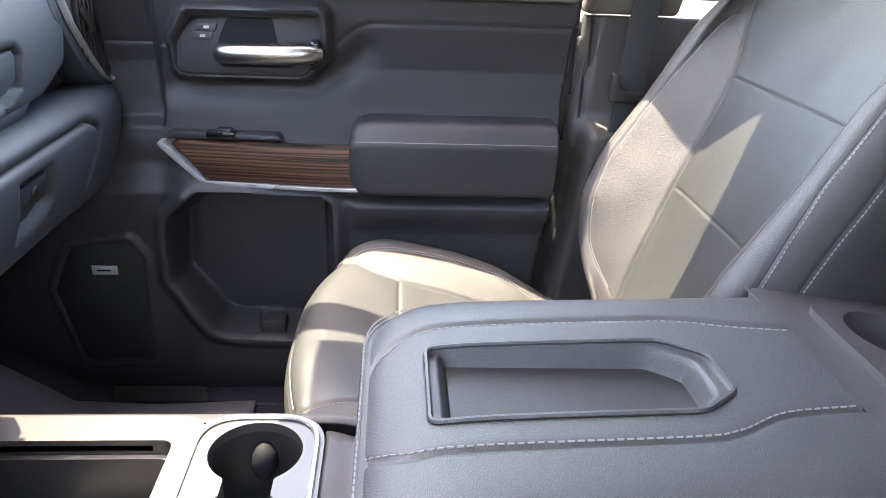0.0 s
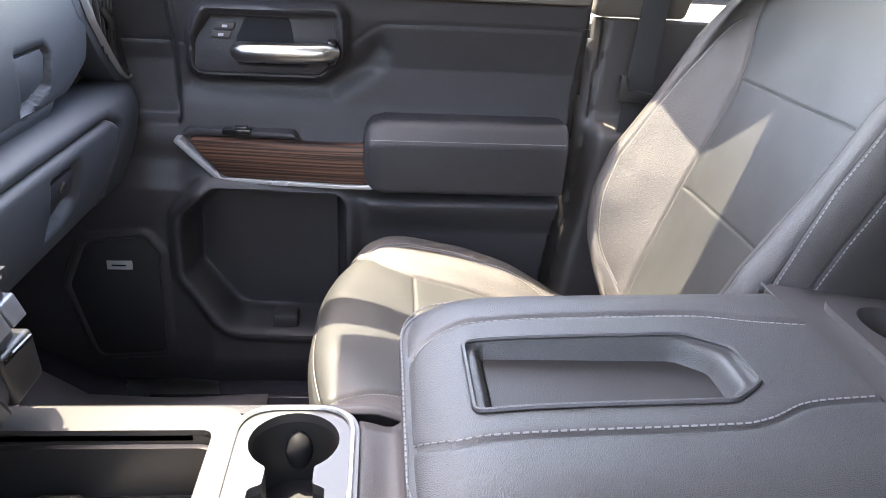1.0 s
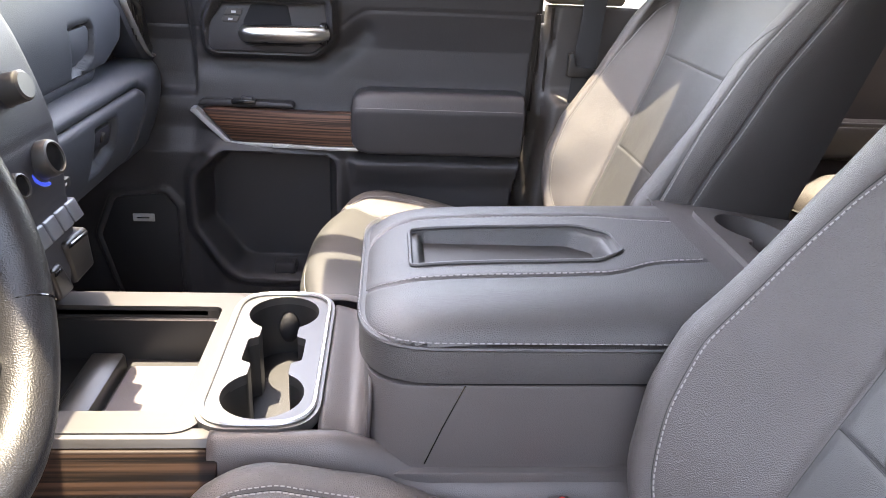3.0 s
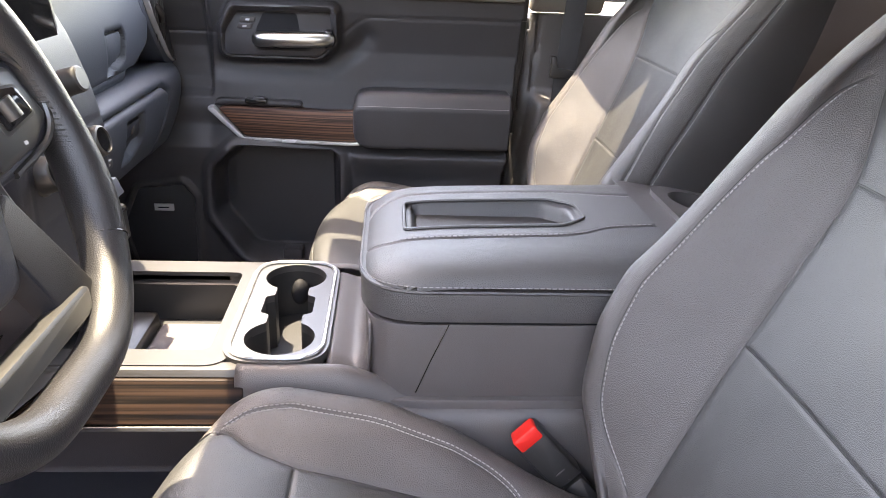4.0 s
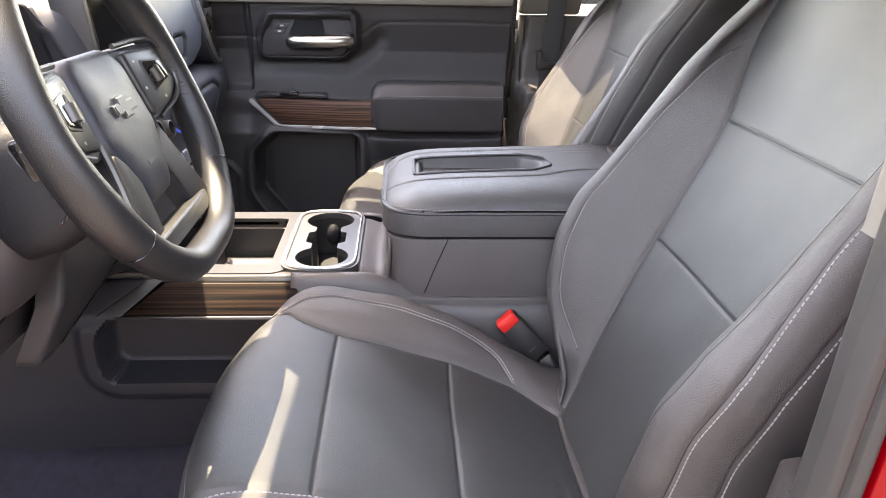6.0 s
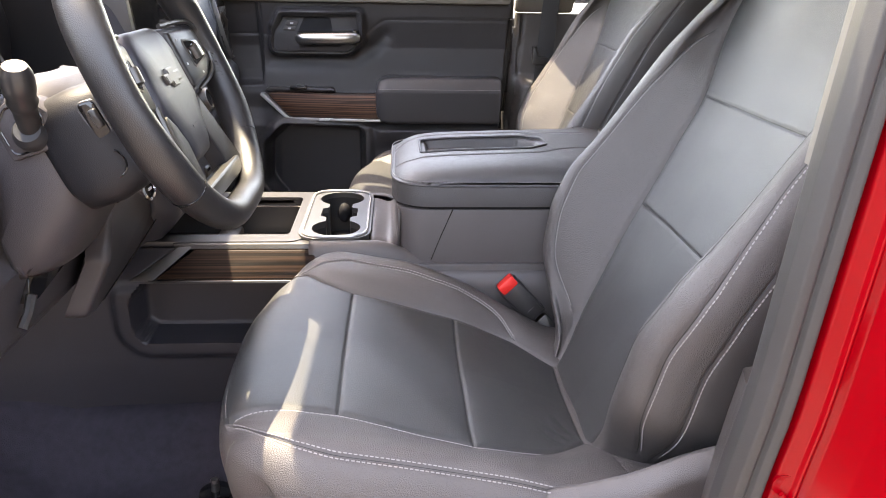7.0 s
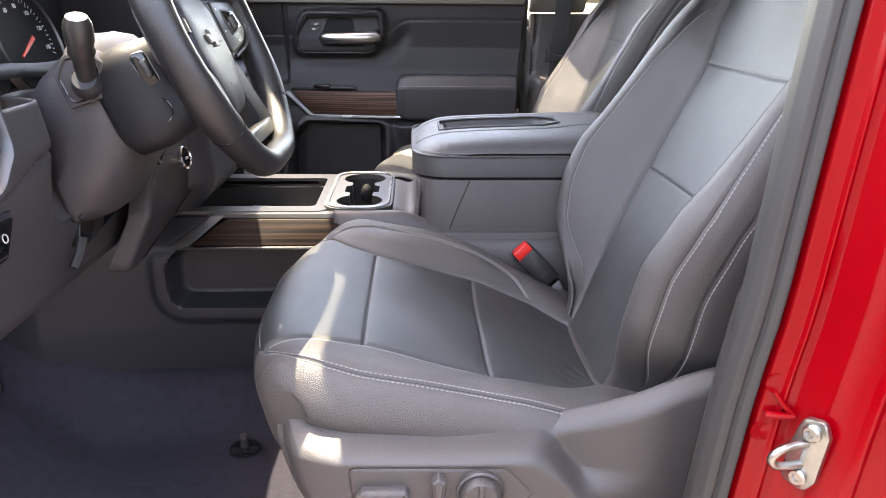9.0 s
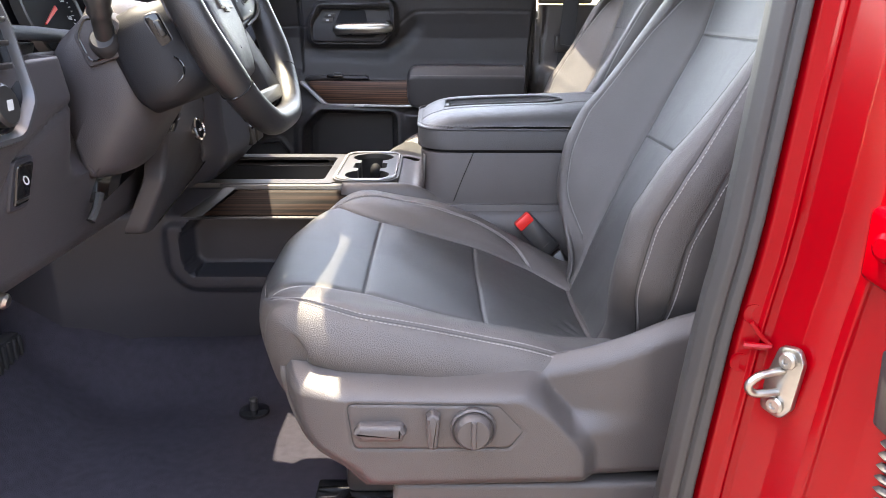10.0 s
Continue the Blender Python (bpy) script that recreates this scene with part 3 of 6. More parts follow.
    stitching("stitching", threads, THREAD, seat, 0.0036, 0.0018, 0.0006)
    for s in seams:
        tube("seam", even(s, 90), 0.0009, DARKTHREAD, seat, n=5)
    # rear shell, closing the backrest
    e0, e1 = Q[0], Q[-1]
    R = np.stack([e0[::6] * (1 - f) + e1[::6] * f + np.array((0.03, 0, -0.012)) * math.sin(f * math.pi) for f in np.linspace(0, 1, 14)], 0)
    pydata("back_shell", R.reshape(-1, 3), grid_faces(*R.shape[:2]), PLASTIC, seat)
    # base under the cushion
    x, y, z = cushion_at
    box("seat_base", (x - 0.2, y - 0.2, 0.06), (x + 0.3, y + 0.2, 0.2 + z), SMOOTH, seat, bevel=0.01)
    for s in (-1, 1):
        box("seat_track", (x - 0.24, y + s * 0.19 - 0.022, 0.0), (x + 0.33, y + s * 0.19 + 0.022, 0.062), GLOSS, seat, "black steel seat track", bevel=0.004)
    return seat


def seat_shield(seat, cy, dx, side):
    """The plastic valance along a seat's door side."""
    Y = cy + side * 0.288

    def place(A, B, D):
        return A + dx, Y + side * D, B
    outline = np.vstack([spline([(-0.262, 0.285), (-0.2, 0.272), (-0.1, 0.266), (0.0, 0.272), (0.07, 0.287), (0.12, 0.307), (0.165, 0.328), (0.22, 0.343), (0.27, 0.345)], 40), [(0.27, 0.15), (0.19, 0.137), (-0.15, 0.131), (-0.166, 0.133)], spline([(-0.166, 0.133), (-0.19, 0.158), (-0.222, 0.175), (-0.243, 0.2), (-0.255, 0.24), (-0.262, 0.285)], 14)[1:]])
    raised = rounded([(-0.4, 0.05), (-0.4, 0.262), (-0.1, 0.257), (0.012, 0.256), (0.055, 0.228), (0.088, 0.185), (0.096, 0.05)], [0.01, 0.01, 0.05, 0.03, 0.05, 0.04, 0.01], 5)
    shoulder = spline([(-0.3, 0.27), (-0.24, 0.262), (-0.1, 0.257), (0.0, 0.256), (0.03, 0.245), (0.05, 0.22), (0.07, 0.2)], 40)
    panel = rounded([(-0.183, 0.247), (-0.016, 0.244), (0.012, 0.212), (-0.004, 0.191), (-0.176, 0.191)], [0.008, 0.01, 0.006, 0.006, 0.008], 4)

    def relief(A, B):
        d = sdf(A, B, outline)
        h = -0.02 * np.clip(1 + d / 0.022, 0, 1) ** 2
        h = h + 0.013 * step(sdf(A, B, raised), 0.022)
        z0 = np.interp(A, shoulder[:, 0], shoulder[:, 1])
        h = h - 0.022 * step(-(B - z0 - 0.012), 0.03) * step(A - 0.1, 0.12) - 0.006 * step(0.13 - A, 0.16)
        p = sdf(A, B, panel)
        h = h - 0.002 * groove(p, 0.0016)
        h = h - 0.034 * np.clip((-0.175 - A) / 0.085, 0, 1.1) ** 2
        return h
    top = spline([(-0.266, 0.285), (-0.2, 0.272), (-0.1, 0.266), (0.0, 0.272), (0.07, 0.287), (0.12, 0.307), (0.165, 0.328), (0.22, 0.343), (0.275, 0.345)], 60)
    low = spline([(-0.266, 0.255), (-0.255, 0.22), (-0.24, 0.19), (-0.222, 0.172), (-0.19, 0.155), (-0.168, 0.134), (-0.15, 0.131), (0.19, 0.137), (0.275, 0.15)], 60)
    xs = np.unique(np.r_[np.linspace(-0.266, -0.14, 60), np.linspace(-0.14, 0.275, 130)])
    F = np.linspace(0, 1, 80)
    A = xs[:, None] * np.ones(80)
    z0, z1_ = np.interp(xs, low[:, 0], low[:, 1]), np.interp(xs, top[:, 0], top[:, 1])
    B = z0[:, None] + (z1_ - z0)[:, None] * F
    D = relief(A, B)
    V = np.stack([A + dx, Y + side * D, B], -1).reshape(-1, 3)
    rim = even(panel, 120, True)
    tube("panel_gap", [(a + dx, Y + side * (float(relief(np.array([a]), np.array([b]))[0]) + 0.0004), b) for a, b in np.vstack([rim, rim[:1]])], 0.0008, DARKTHREAD, seat, n=5)
    pydata("side_shield", V, grid_faces(*A.shape), PLASTIC, seat, "dark grained plastic side shield", thick=0.004, angle=60)
    box("rail_cover", (dx - 0.135, cy + side * 0.285, 0.075), (dx + 0.27, cy + side * 0.245, 0.134), PLASTIC, seat, bevel=0.008, seg=3)
    up = float(relief(np.array([-0.1]), np.array([0.217]))[0]) + 0.001

    def pl(a, b, d):
        return (a + dx, Y + side * d, b)
    prism("cushion_switch", rounded([(-0.176, 0.217), (-0.168, 0.226), (-0.122, 0.226), (-0.117, 0.217), (-0.122, 0.207), (-0.168, 0.207)], 0.003, 3), pl, up - 0.002, up + 0.012, PLASTIC, seat, bevel=0.005, seg=3)
    prism("recline_switch", rounded([(-0.096, 0.236), (-0.088, 0.242), (-0.08, 0.236), (-0.083, 0.2), (-0.088, 0.196), (-0.094, 0.2)], 0.003, 3), pl, up - 0.002, up + 0.013, PLASTIC, seat, bevel=0.004, seg=3)
    knob = turned("lumbar_knob", (-0.044 + dx, Y + side * up, 0.218), (0, side, 0), [(0.0255, -0.002), (0.0255, 0.004), (0.0235, 0.006), (0.0215, 0.004), (0.0205, 0.004), (0.0195, 0.012), (0.017, 0.015), (0.001, 0.015)], PLASTIC, seat, "round lumbar switch knob")
    prism("ridge", rounded([(-0.047, 0.201), (-0.041, 0.201), (-0.041, 0.235), (-0.047, 0.235)], 0.002, 2), pl, up + 0.012, up + 0.0185, PLASTIC, knob, bevel=0.002)


driver = front_seat("dark grey leather driver's bucket seat with pale stitching", (0, -0.42, 0), (0, -0.42, 0), (0, -0.42, 0), 0)
seat_shield(driver, -0.42, 0.0, -1)
front_seat("dark grey leather passenger bucket seat with pale stitching, partly sunlit", (0.09, 0.425, 0), (0.09, 0.42, -0.03), (0.093, 0.432, -0.022), 4.5)


# ---- centre console ----
console = thing("centre_console", "dark plastic centre console with silver rails and wood trim", "console", (-0.2, 0, 0))


def flat(z):
    def place(a, b, d):
        return (a, b, z + d)
    return place


ZR = 0.362


def cup_hole(cx, r, gap, neck, wide, mid):
    """One opening: two round wells joined by a slot with a wider middle."""
    out = []
    a0 = math.asin(neck / r)
    for t in np.linspace(-math.pi / 2 + a0, 1.5 * math.pi - a0, 30):
        out.append((cx + r * math.cos(t), gap + r * math.sin(t)))
    for x, y in ((-neck, mid + 0.006), (-wide, mid), (-wide, -mid), (-neck, -mid - 0.006)):
        out.append((cx + x, y))
    for t in np.linspace(math.pi / 2 + a0, 2.5 * math.pi - a0, 30):
        out.append((cx + r * math.cos(t), -gap + r * math.sin(t)))
    for x, y in ((neck, -mid - 0.006), (wide, -mid), (wide, mid), (neck, mid + 0.006)):
        out.append((cx + x, y))
    return even(rounded(out, 0.0035, 2), 200, True)


bin_hole = rrect(-0.62, -0.108, -0.287, 0.106, 0.012)
hole = cup_hole(-0.211, 0.041, 0.085, 0.021, 0.032, 0.022)
cup_outer = rrect(-0.272, -0.142, -0.152, 0.138, 0.045, 10)
plate("silver_surround", np.vstack([rrect(-0.66, -0.142, -0.262, 0.142, [0.004, 0.03, 0.03, 0.004])]), [bin_hole], flat(ZR), 0, 0.012, RAIL, console, "satin silver rails")
plate("cup_holder_plate", cup_outer * 1.0, [hole], flat(ZR + 0.004), 0, 0.012, PLATE, console, "satin silver cup holder plate")
ring = rrect(-0.266, -0.136, -0.158, 0.132, 0.04, 10)
tube("chrome_ring", np.array([(a, b, ZR + 0.0058) for a, b in np.vstack([even(ring, 120, True), even(ring, 120, True)[:1]])]), 0.0026, BRIGHT, console, "thin chrome edging", n=6)
loft("cup_well", [np.array([(a, b, ZR - 0.006) for a, b in hole]), np.array([(a * 0.985 - 0.211 * 0.015, b * 0.985, ZR - 0.075) for a, b in hole])], SMOOTH, console, caps=False)
prism("cup_well_floor", np.array([(a * 0.99 - 0.211 * 0.01, b * 0.99) for a, b in hole]), flat(ZR - 0.078), 0.0, 0.004, SOFT, console)
for s in (-1, 1):
    c_ = np.array((-0.211, s * 0.125, ZR - 0.036))
    loft("cup_finger", [c_ + np.array([(0.013 * f * math.cos(t), -s * d, 0.02 * f * math.sin(t)) for t in np.linspace(0, 2 * math.pi, 24, endpoint=False)]) for f, d in ((1.0, -0.004), (1.0, 0.006), (0.85, 0.012), (0.5, 0.016), (0.05, 0.017))], DIAL, console, "rubber cup finger")
# storage bin
wall = even(bin_hole, 120, True)
loft("storage_bin", [np.array([(a, b, ZR - 0.006) for a, b in wall]), np.array([(a, b, ZR - 0.016) for a, b in wall]), np.array([(a * 0.99 - 0.0045, b * 0.965, ZR - 0.018) for a, b in wall]), np.array([(a * 0.97 - 0.0135, b * 0.93, ZR - 0.07) for a, b in wall])], SMOOTH, console, caps=False)
prism("bin_floor", np.array([(a * 0.975 - 0.011, b * 0.94) for a, b in wall]), flat(ZR - 0.074), 0, 0.004, SOFT, console)
prism("charging_pad", rrect(-0.395, -0.08, -0.305, 0.075, 0.008), flat(ZR - 0.07), 0, 0.006, PALE, console, "pale rubber charging pad", bevel=0.003)
prism("bin_divider", rrect(-0.44, -0.09, -0.4, 0.08, 0.006), flat(ZR - 0.07), 0, 0.022, SMOOTH, console, bevel=0.006)
# sides, wood strips and side pockets
for s in (-1, 1):
    def side(a, b, d, s=s):
        t = (0.357 - b) / 0.045
        return (a, s * (0.148 + 0.036 * t + d), b)
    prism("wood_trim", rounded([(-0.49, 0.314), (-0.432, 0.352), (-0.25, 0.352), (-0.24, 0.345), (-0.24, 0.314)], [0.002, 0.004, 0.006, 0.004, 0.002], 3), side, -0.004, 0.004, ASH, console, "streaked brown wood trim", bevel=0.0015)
    prism("silver_end_cap", rounded([(-0.53, 0.311), (-0.458, 0.357), (-0.434, 0.357), (-0.494, 0.311)], 0.002, 2), side, -0.004, 0.003, SATIN, console, "satin silver trim end", bevel=0.001)
    prism("silver_lip", rounded([(-0.458, 0.353), (-0.245, 0.353), (-0.235, 0.3605), (-0.47, 0.3605)], 0.002, 2), side, -0.012, 0.002, RAIL, console, bevel=0.001)
    prism("silver_under_strip", rounded([(-0.5, 0.309), (-0.245, 0.309), (-0.24, 0.313), (-0.5, 0.313)], 0.001, 2), side, -0.006, 0.004, SMOOTH, console, bevel=0.001)
    pocket = rounded([(-0.51, 0.304), (-0.528, 0.28), (-0.528, 0.222), (-0.512, 0.206), (-0.2, 0.206), (-0.2, 0.304)], [0.01, 0.01, 0.02, 0.015, 0.01, 0.01], 5)

    def sidewall(A, B, s=s, pocket=pocket):
        y = np.interp(B, [0.06, 0.1, 0.16, 0.2, 0.3, 0.312, 0.357], [0.17, 0.173, 0.177, 0.178, 0.184, 0.184, 0.146])
        y = y + 0.05 * np.clip((-0.54 - A) / 0.2, 0, 1) ** 1.6
        d = sdf(A, B, pocket)
        y = y + 0.010 * step(np.abs(d - 0.014) - 0.016, 0.016) * step(B - 0.3, 0.02)
        return y - 0.05 * step(d, 0.006)
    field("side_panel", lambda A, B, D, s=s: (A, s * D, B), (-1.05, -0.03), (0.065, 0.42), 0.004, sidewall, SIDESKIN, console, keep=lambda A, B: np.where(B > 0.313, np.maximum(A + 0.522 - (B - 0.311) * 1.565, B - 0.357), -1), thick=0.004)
# body behind the cup holders, sweeping up to the lid
sec = []
for x, z in ((-0.153, 0.361), (-0.147, 0.3605), (-0.138, 0.358), (-0.128, 0.3545), (-0.12, 0.3545), (-0.1135, 0.359), (-0.1085, 0.37), (-0.1065, 0.39), (-0.106, 0.418)):
    w = 0.136
    r = 0.022
    top = [(x, -w, 0.30), (x, -w, z - r * 1.2), (x, -w + r * 0.35, z - r * 0.3), (x, -w + r * 1.4, z)]
    sec.append(np.array(top + [(q[0], -q[1], q[2]) for q in top[::-1]]))
S = np.stack(sec, 0)
pydata("rear_bridge", S.reshape(-1, 3), grid_faces(*S.shape[:2]), CONSOLE, console, thick=0.004, angle=60)
for s in (-1, 1):
    rows = []
    for x in np.linspace(-0.25, 0.3, 56):
        f = step(np.array(x + 0.095), 0.1)
        zt_ = 0.328 + 0.0325 * f
        ya = 0.128 + 0.008 * f
        prof = spline([(ya, zt_ - 0.003), (ya + 0.006, zt_), (ya + 0.014, zt_ - 0.002), (ya + 0.022, zt_ - 0.011 - 0.004 * f), (0.163 + 0.004 * f, 0.305), (0.17, 0.27), (0.172, 0.2)], 22)
        rows.append(np.array([(x, s * q[0], q[1]) for q in prof]))
    S = np.stack(rows, 0)
    pydata("console_flank", S.reshape(-1, 3), grid_faces(*S.shape[:2]), CONSOLE, console, "smooth grey flank", thick=0.003, angle=60)
base_out = rounded([(-0.11, -0.149), (0.42, -0.149), (0.42, 0.162), (-0.11, 0.162)], [0.052, 0.01, 0.01, 0.052], 8)
prism("armrest_base", base_out, flat(0), 0.3, 0.4185, CONSOLE, console, bevel=0.004)
low_out = rounded([(-0.12, -0.157), (0.5, -0.158), (0.5, 0.166), (-0.12, 0.165)], [0.03, 0.01, 0.01, 0.03], 8)
prism("lower_body", low_out, flat(0), -0.01, 0.327, CONSOLE, console, bevel=0.004)
for s in (-1, 1):
    tube("panel_seam", [(-0.018, s * 0.1555 + 0.0065, 0.418), (-0.037, s * 0.1555 + 0.0065, 0.372), (-0.052, s * 0.1555 + 0.0065, 0.332)], 0.0007, GLOSS, console, n=5)

# lid
CL = 0.008
lid = thing("console_lid", "padded dark vinyl console lid with a phone tray and pale stitching", "armrest", (0.06, CL, 0.43))
lid_out = rounded([(-0.116, -0.162), (0.238, -0.162), (0.238, 0.162), (-0.116, 0.162)], [0.075, 0.004, 0.004, 0.075], 12)
tray = rounded([(-0.066, -0.043), (-0.066, 0.055), (0.122, 0.054), (0.155, 0.03), (0.156, -0.02), (0.126, -0.043)], [0.008, 0.008, 0.03, 0.02, 0.014, 0.02], 5)
tray_in = rounded([(-0.05, -0.034), (-0.05, 0.047), (0.112, 0.045), (0.136, 0.026), (0.137, -0.014), (0.116, -0.034)], [0.004, 0.004, 0.02, 0.014, 0.01, 0.012], 5)
line_far = spline([(-0.114, 0.05), (-0.1, 0.071), (-0.07, 0.086), (-0.03, 0.09), (0.1, 0.0905), (0.15, 0.088), (0.193, 0.077), (0.238, 0.069)], 60)
line_near = spline([(-0.112, -0.055), (-0.09, -0.068), (-0.06, -0.073), (0.1, -0.073), (0.14, -0.068), (0.18, -0.05), (0.238, -0.045)], 60)


def lid_height(A, B):
    d = -sdf(A, B, lid_out)
    d2 = np.where(A > 0.15, np.minimum(0.162 - np.abs(B), 0.2), d)
    e = np.clip(d2 / 0.062, 0, 1)
    z = 0.462 + (0.489 + 0.008 * np.clip((A - 0.0) / 0.24, 0, 1) - 0.462) * np.sqrt(np.clip(1 - (1 - e) ** 2, 0, 1))
    z = z - 0.012 * np.clip((0.02 - A) / 0.13, 0, 1) ** 2
    z = z - 0.003 * (groove(line_d(A, B, line_far), 0.0035) + groove(line_d(A, B, line_near), 0.0035))
    t = sdf(A, B, tray)
    z = np.where(t < 0.004, z * 1.0 - 0.004 * step(t, 0.006), z)
    floor_z = 0.468
    return z + (floor_z - z) * step(sdf(A, B, tray_in) - 0.004, 0.01)


def lid_place(A, B, D):
    return A, B + CL, D


field("lid_top", lid_place, (-0.118, 0.24), (-0.164, 0.164), 0.0022, lid_height, LIDSKIN, lid, keep=lambda A, B: sdf(A, B, lid_out) - 0.0005, angle=60)
prism("lid_side", np.array([(a, b) for a, b in lid_out]), lambda a, b, d: (a, b + CL, d), 0.424, 0.461, LIDSKIN, lid, bevel=0.003)
prism("hinge_gap", lid_out * 0.955 + np.array((0.003, 0)), lambda a, b, d: (a, b + CL, d), 0.41, 0.426, DIAL, lid, "dark shut line under the lid")
prism("tray_mat", tray_in, lambda a, b, d: (a, b + CL, d), 0.4704, 0.4714, TRAYMAT, lid, "ribbed rubber tray mat")
rimpts = even(tray, 160, True)
tube("tray_rim", np.array([(a, b + CL, float(lid_height(np.array([a * 1.02 + 0.0]), np.array([b * 1.06]))[0]) + 0.001) for a, b in np.vstack([rimpts, rimpts[:1]])]), 0.0022, LIDSKIN, lid, n=6)
lines = []
for L, off in ((line_far, -0.004), (line_near, 0.004)):
    q = L + np.array((0, off))
    pts = np.array([(a, b + CL, float(lid_height(np.array([a]), np.array([b]))[0]) + 0.0004) for a, b in q])
    lines.append((pts, np.tile((0, 0, 1.0), (len(pts), 1))))
edge = even(lid_out, 300, True)
edge = edge[(edge[:, 0] < 0.234)]
k = int(np.argmax(np.linalg.norm(np.diff(edge, axis=0), axis=1))) + 1
edge = np.roll(edge, -k, 0) if np.linalg.norm(edge[k] - edge[k - 1]) > 0.02 else edge
n2 = np.gradient(edge, axis=0)
n2 = np.stack([n2[:, 1], -n2[:, 0]], 1)
n2 = n2 / np.linalg.norm(n2, axis=1)[:, None]
mid = (edge - edge.mean(0))
n2 = n2 * np.sign((n2 * mid).sum(1).mean())
lines.append((np.array([(a + 0.0015 * p, b + CL + 0.0015 * q, 0.4655) for (a, b), (p, q) in zip(edge - n2 * 0.001, n2)]), np.array([(p, q, 0.6) for p, q in n2])))
stitching("stitching", lines, THREAD, lid)
tube("lid_piping", np.array([(a, b + CL, 0.459) for a, b in edge]), 0.0022, LIDSKIN, lid, n=6)

# rear end of the armrest with its cup holders
tail = thing("rear_cup_holder", "dark plastic panel with two cup wells behind the lid", "cup holder", (0.32, CL, 0.43))
pod = rounded([(0.278, 0.128), (0.36, 0.128), (0.402, 0.085), (0.402, -0.085), (0.36, -0.128), (0.278, -0.128)], [0.035, 0.04, 0.03, 0.03, 0.04, 0.035], 6)
well = cup_hole(0.34, 0.045, 0.07, 0.022, 0.032, 0.016)


def tail_place(a, b, d):
    return (a, b + CL, 0.49 - 0.16 * max(0, a - 0.285) + d)


tube("rear_edge_strip", [(0.2405, b + CL, 0.4925) for b in np.linspace(-0.155, 0.155, 12)], 0.0013, SATIN, tail, "thin bright edge", n=6)
plate("tail_plate", rrect(0.2425, -0.158, 0.44, 0.158, 0.012), [well], tail_place, 0, 0.06, CONSOLE, tail)
plate("pod_rim", even(pod, 120, True), [well], tail_place, 0.006, 0.01, CONSOLE, tail, "raised grey rim")
loft("cup_wall", [np.array([tail_place(a, b, h) for a, b in (np.array((0.34, 0.0)) + (well - np.array((0.34, 0.0))) * f)]) for f, h in ((1.0, 0.006), (0.94, -0.075))], CONSOLE, tail, caps=False)
prism("cup_floor", well, tail_place, -0.078, -0.07, SOFT, tail)
box("cup_divider", (0.33, -0.022, 0.41), (0.372, 0.022, 0.482), CONSOLE, tail, bevel=0.01, seg=3)

# seat belt buckle
buckle = thing("belt_buckle", "black seat belt buckle with a red release button", "belt buckle", (0.07, -0.19, 0.25))
Mb = pose(0.084, -0.195, 0.291, -12, -43, 8)


def bpl(a, b, d):
    return tuple(Mb @ Vector((a, d, b)))


prism("buckle_body", rounded([(-0.018, -0.052), (0.018, -0.052), (0.018, 0.026), (-0.018, 0.026)], 0.005, 4), bpl, 0.011, -0.011, SMOOTH, buckle, bevel=0.004)
prism("release_button", rounded([(-0.0155, 0.012), (0.0155, 0.012), (0.0155, 0.03), (-0.0155, 0.03)], 0.004, 4), bpl, 0.008, -0.0125, REDBTN, buckle, "red release button", bevel=0.003)
prism("marking", [(-0.006, -0.035), (0.006, -0.035), (0.006, -0.0335), (-0.006, -0.0335)], bpl, -0.0105, -0.0114, CONSOLE, buckle)
prism("stalk", rounded([(-0.013, -0.13), (0.013, -0.13), (0.013, -0.058), (-0.013, -0.058)], 0.004, 3), bpl, 0.006, -0.006, SMOOTH, buckle, bevel=0.003)


# ---- cab shell ----
ground = pydata("ground", [(-60, -60, -0.75), (60, -60, -0.75), (60, 60, -0.75), (-60, 60, -0.75)], [(0, 1, 2, 3)], CONCRETE, smooth=False)
tagged(ground, "sunlit grey concrete ground outside the truck", "ground", kind="structure")


# Unseen wall, added to cut low sky and bounce light through the doorway.
yard = box("unseen_bounce_wall", (-9, -3.6, -0.75), (9, -3.4, 1.5), YARD, bevel=0)
tagged(yard, "added plain wall out of view, blocking low sky and bouncing light into the cab", "wall", kind="structure")


def carpet_height(A, B):
    z = 0.085 * step(np.abs(B) - 0.235, 0.1)
    z = z + 0.28 * np.clip((-0.64 - A) / 0.4, 0, 1)
    z = z + 0.004 * np.sin(A * 19 + B * 7) * np.cos(B * 23) - 0.004
    return z


floor = field("floor", lambda A, B, D: (A, B, D), (-1.1, 1.5), (-0.73, 0.76), 0.02, carpet_height, CARPET, thick=0.02)
tagged(floor, "dark charcoal carpet with a fine pile", "floor", kind="structure")
anchor = thing("mat_anchor", "black round floor mat anchor on the carpet", "mat anchor", (-0.395, -0.305, 0))
turned("base", (-0.395, -0.305, -0.002), (0, 0, 1), [(0.026, 0), (0.025, 0.004), (0.018, 0.006), (0.008, 0.006), (0.001, 0.006)], GLOSS, anchor)
turned("post", (-0.395, -0.305, 0.003), (0, 0, 1), [(0.007, 0), (0.006, 0.016), (0.0075, 0.018), (0.006, 0.022), (0.001, 0.023)], SMOOTH, anchor, n=12)
mat_ob = field("floor_mat", lambda A, B, D: (A, B, D), (-0.95, -0.33), (0.25, 0.668), 0.03, lambda A, B: carpet_height(A, B) + 0.012, PALE, thick=0.004)
tagged(mat_ob, "pale lavender-grey protective mat in the passenger footwell", "floor mat")

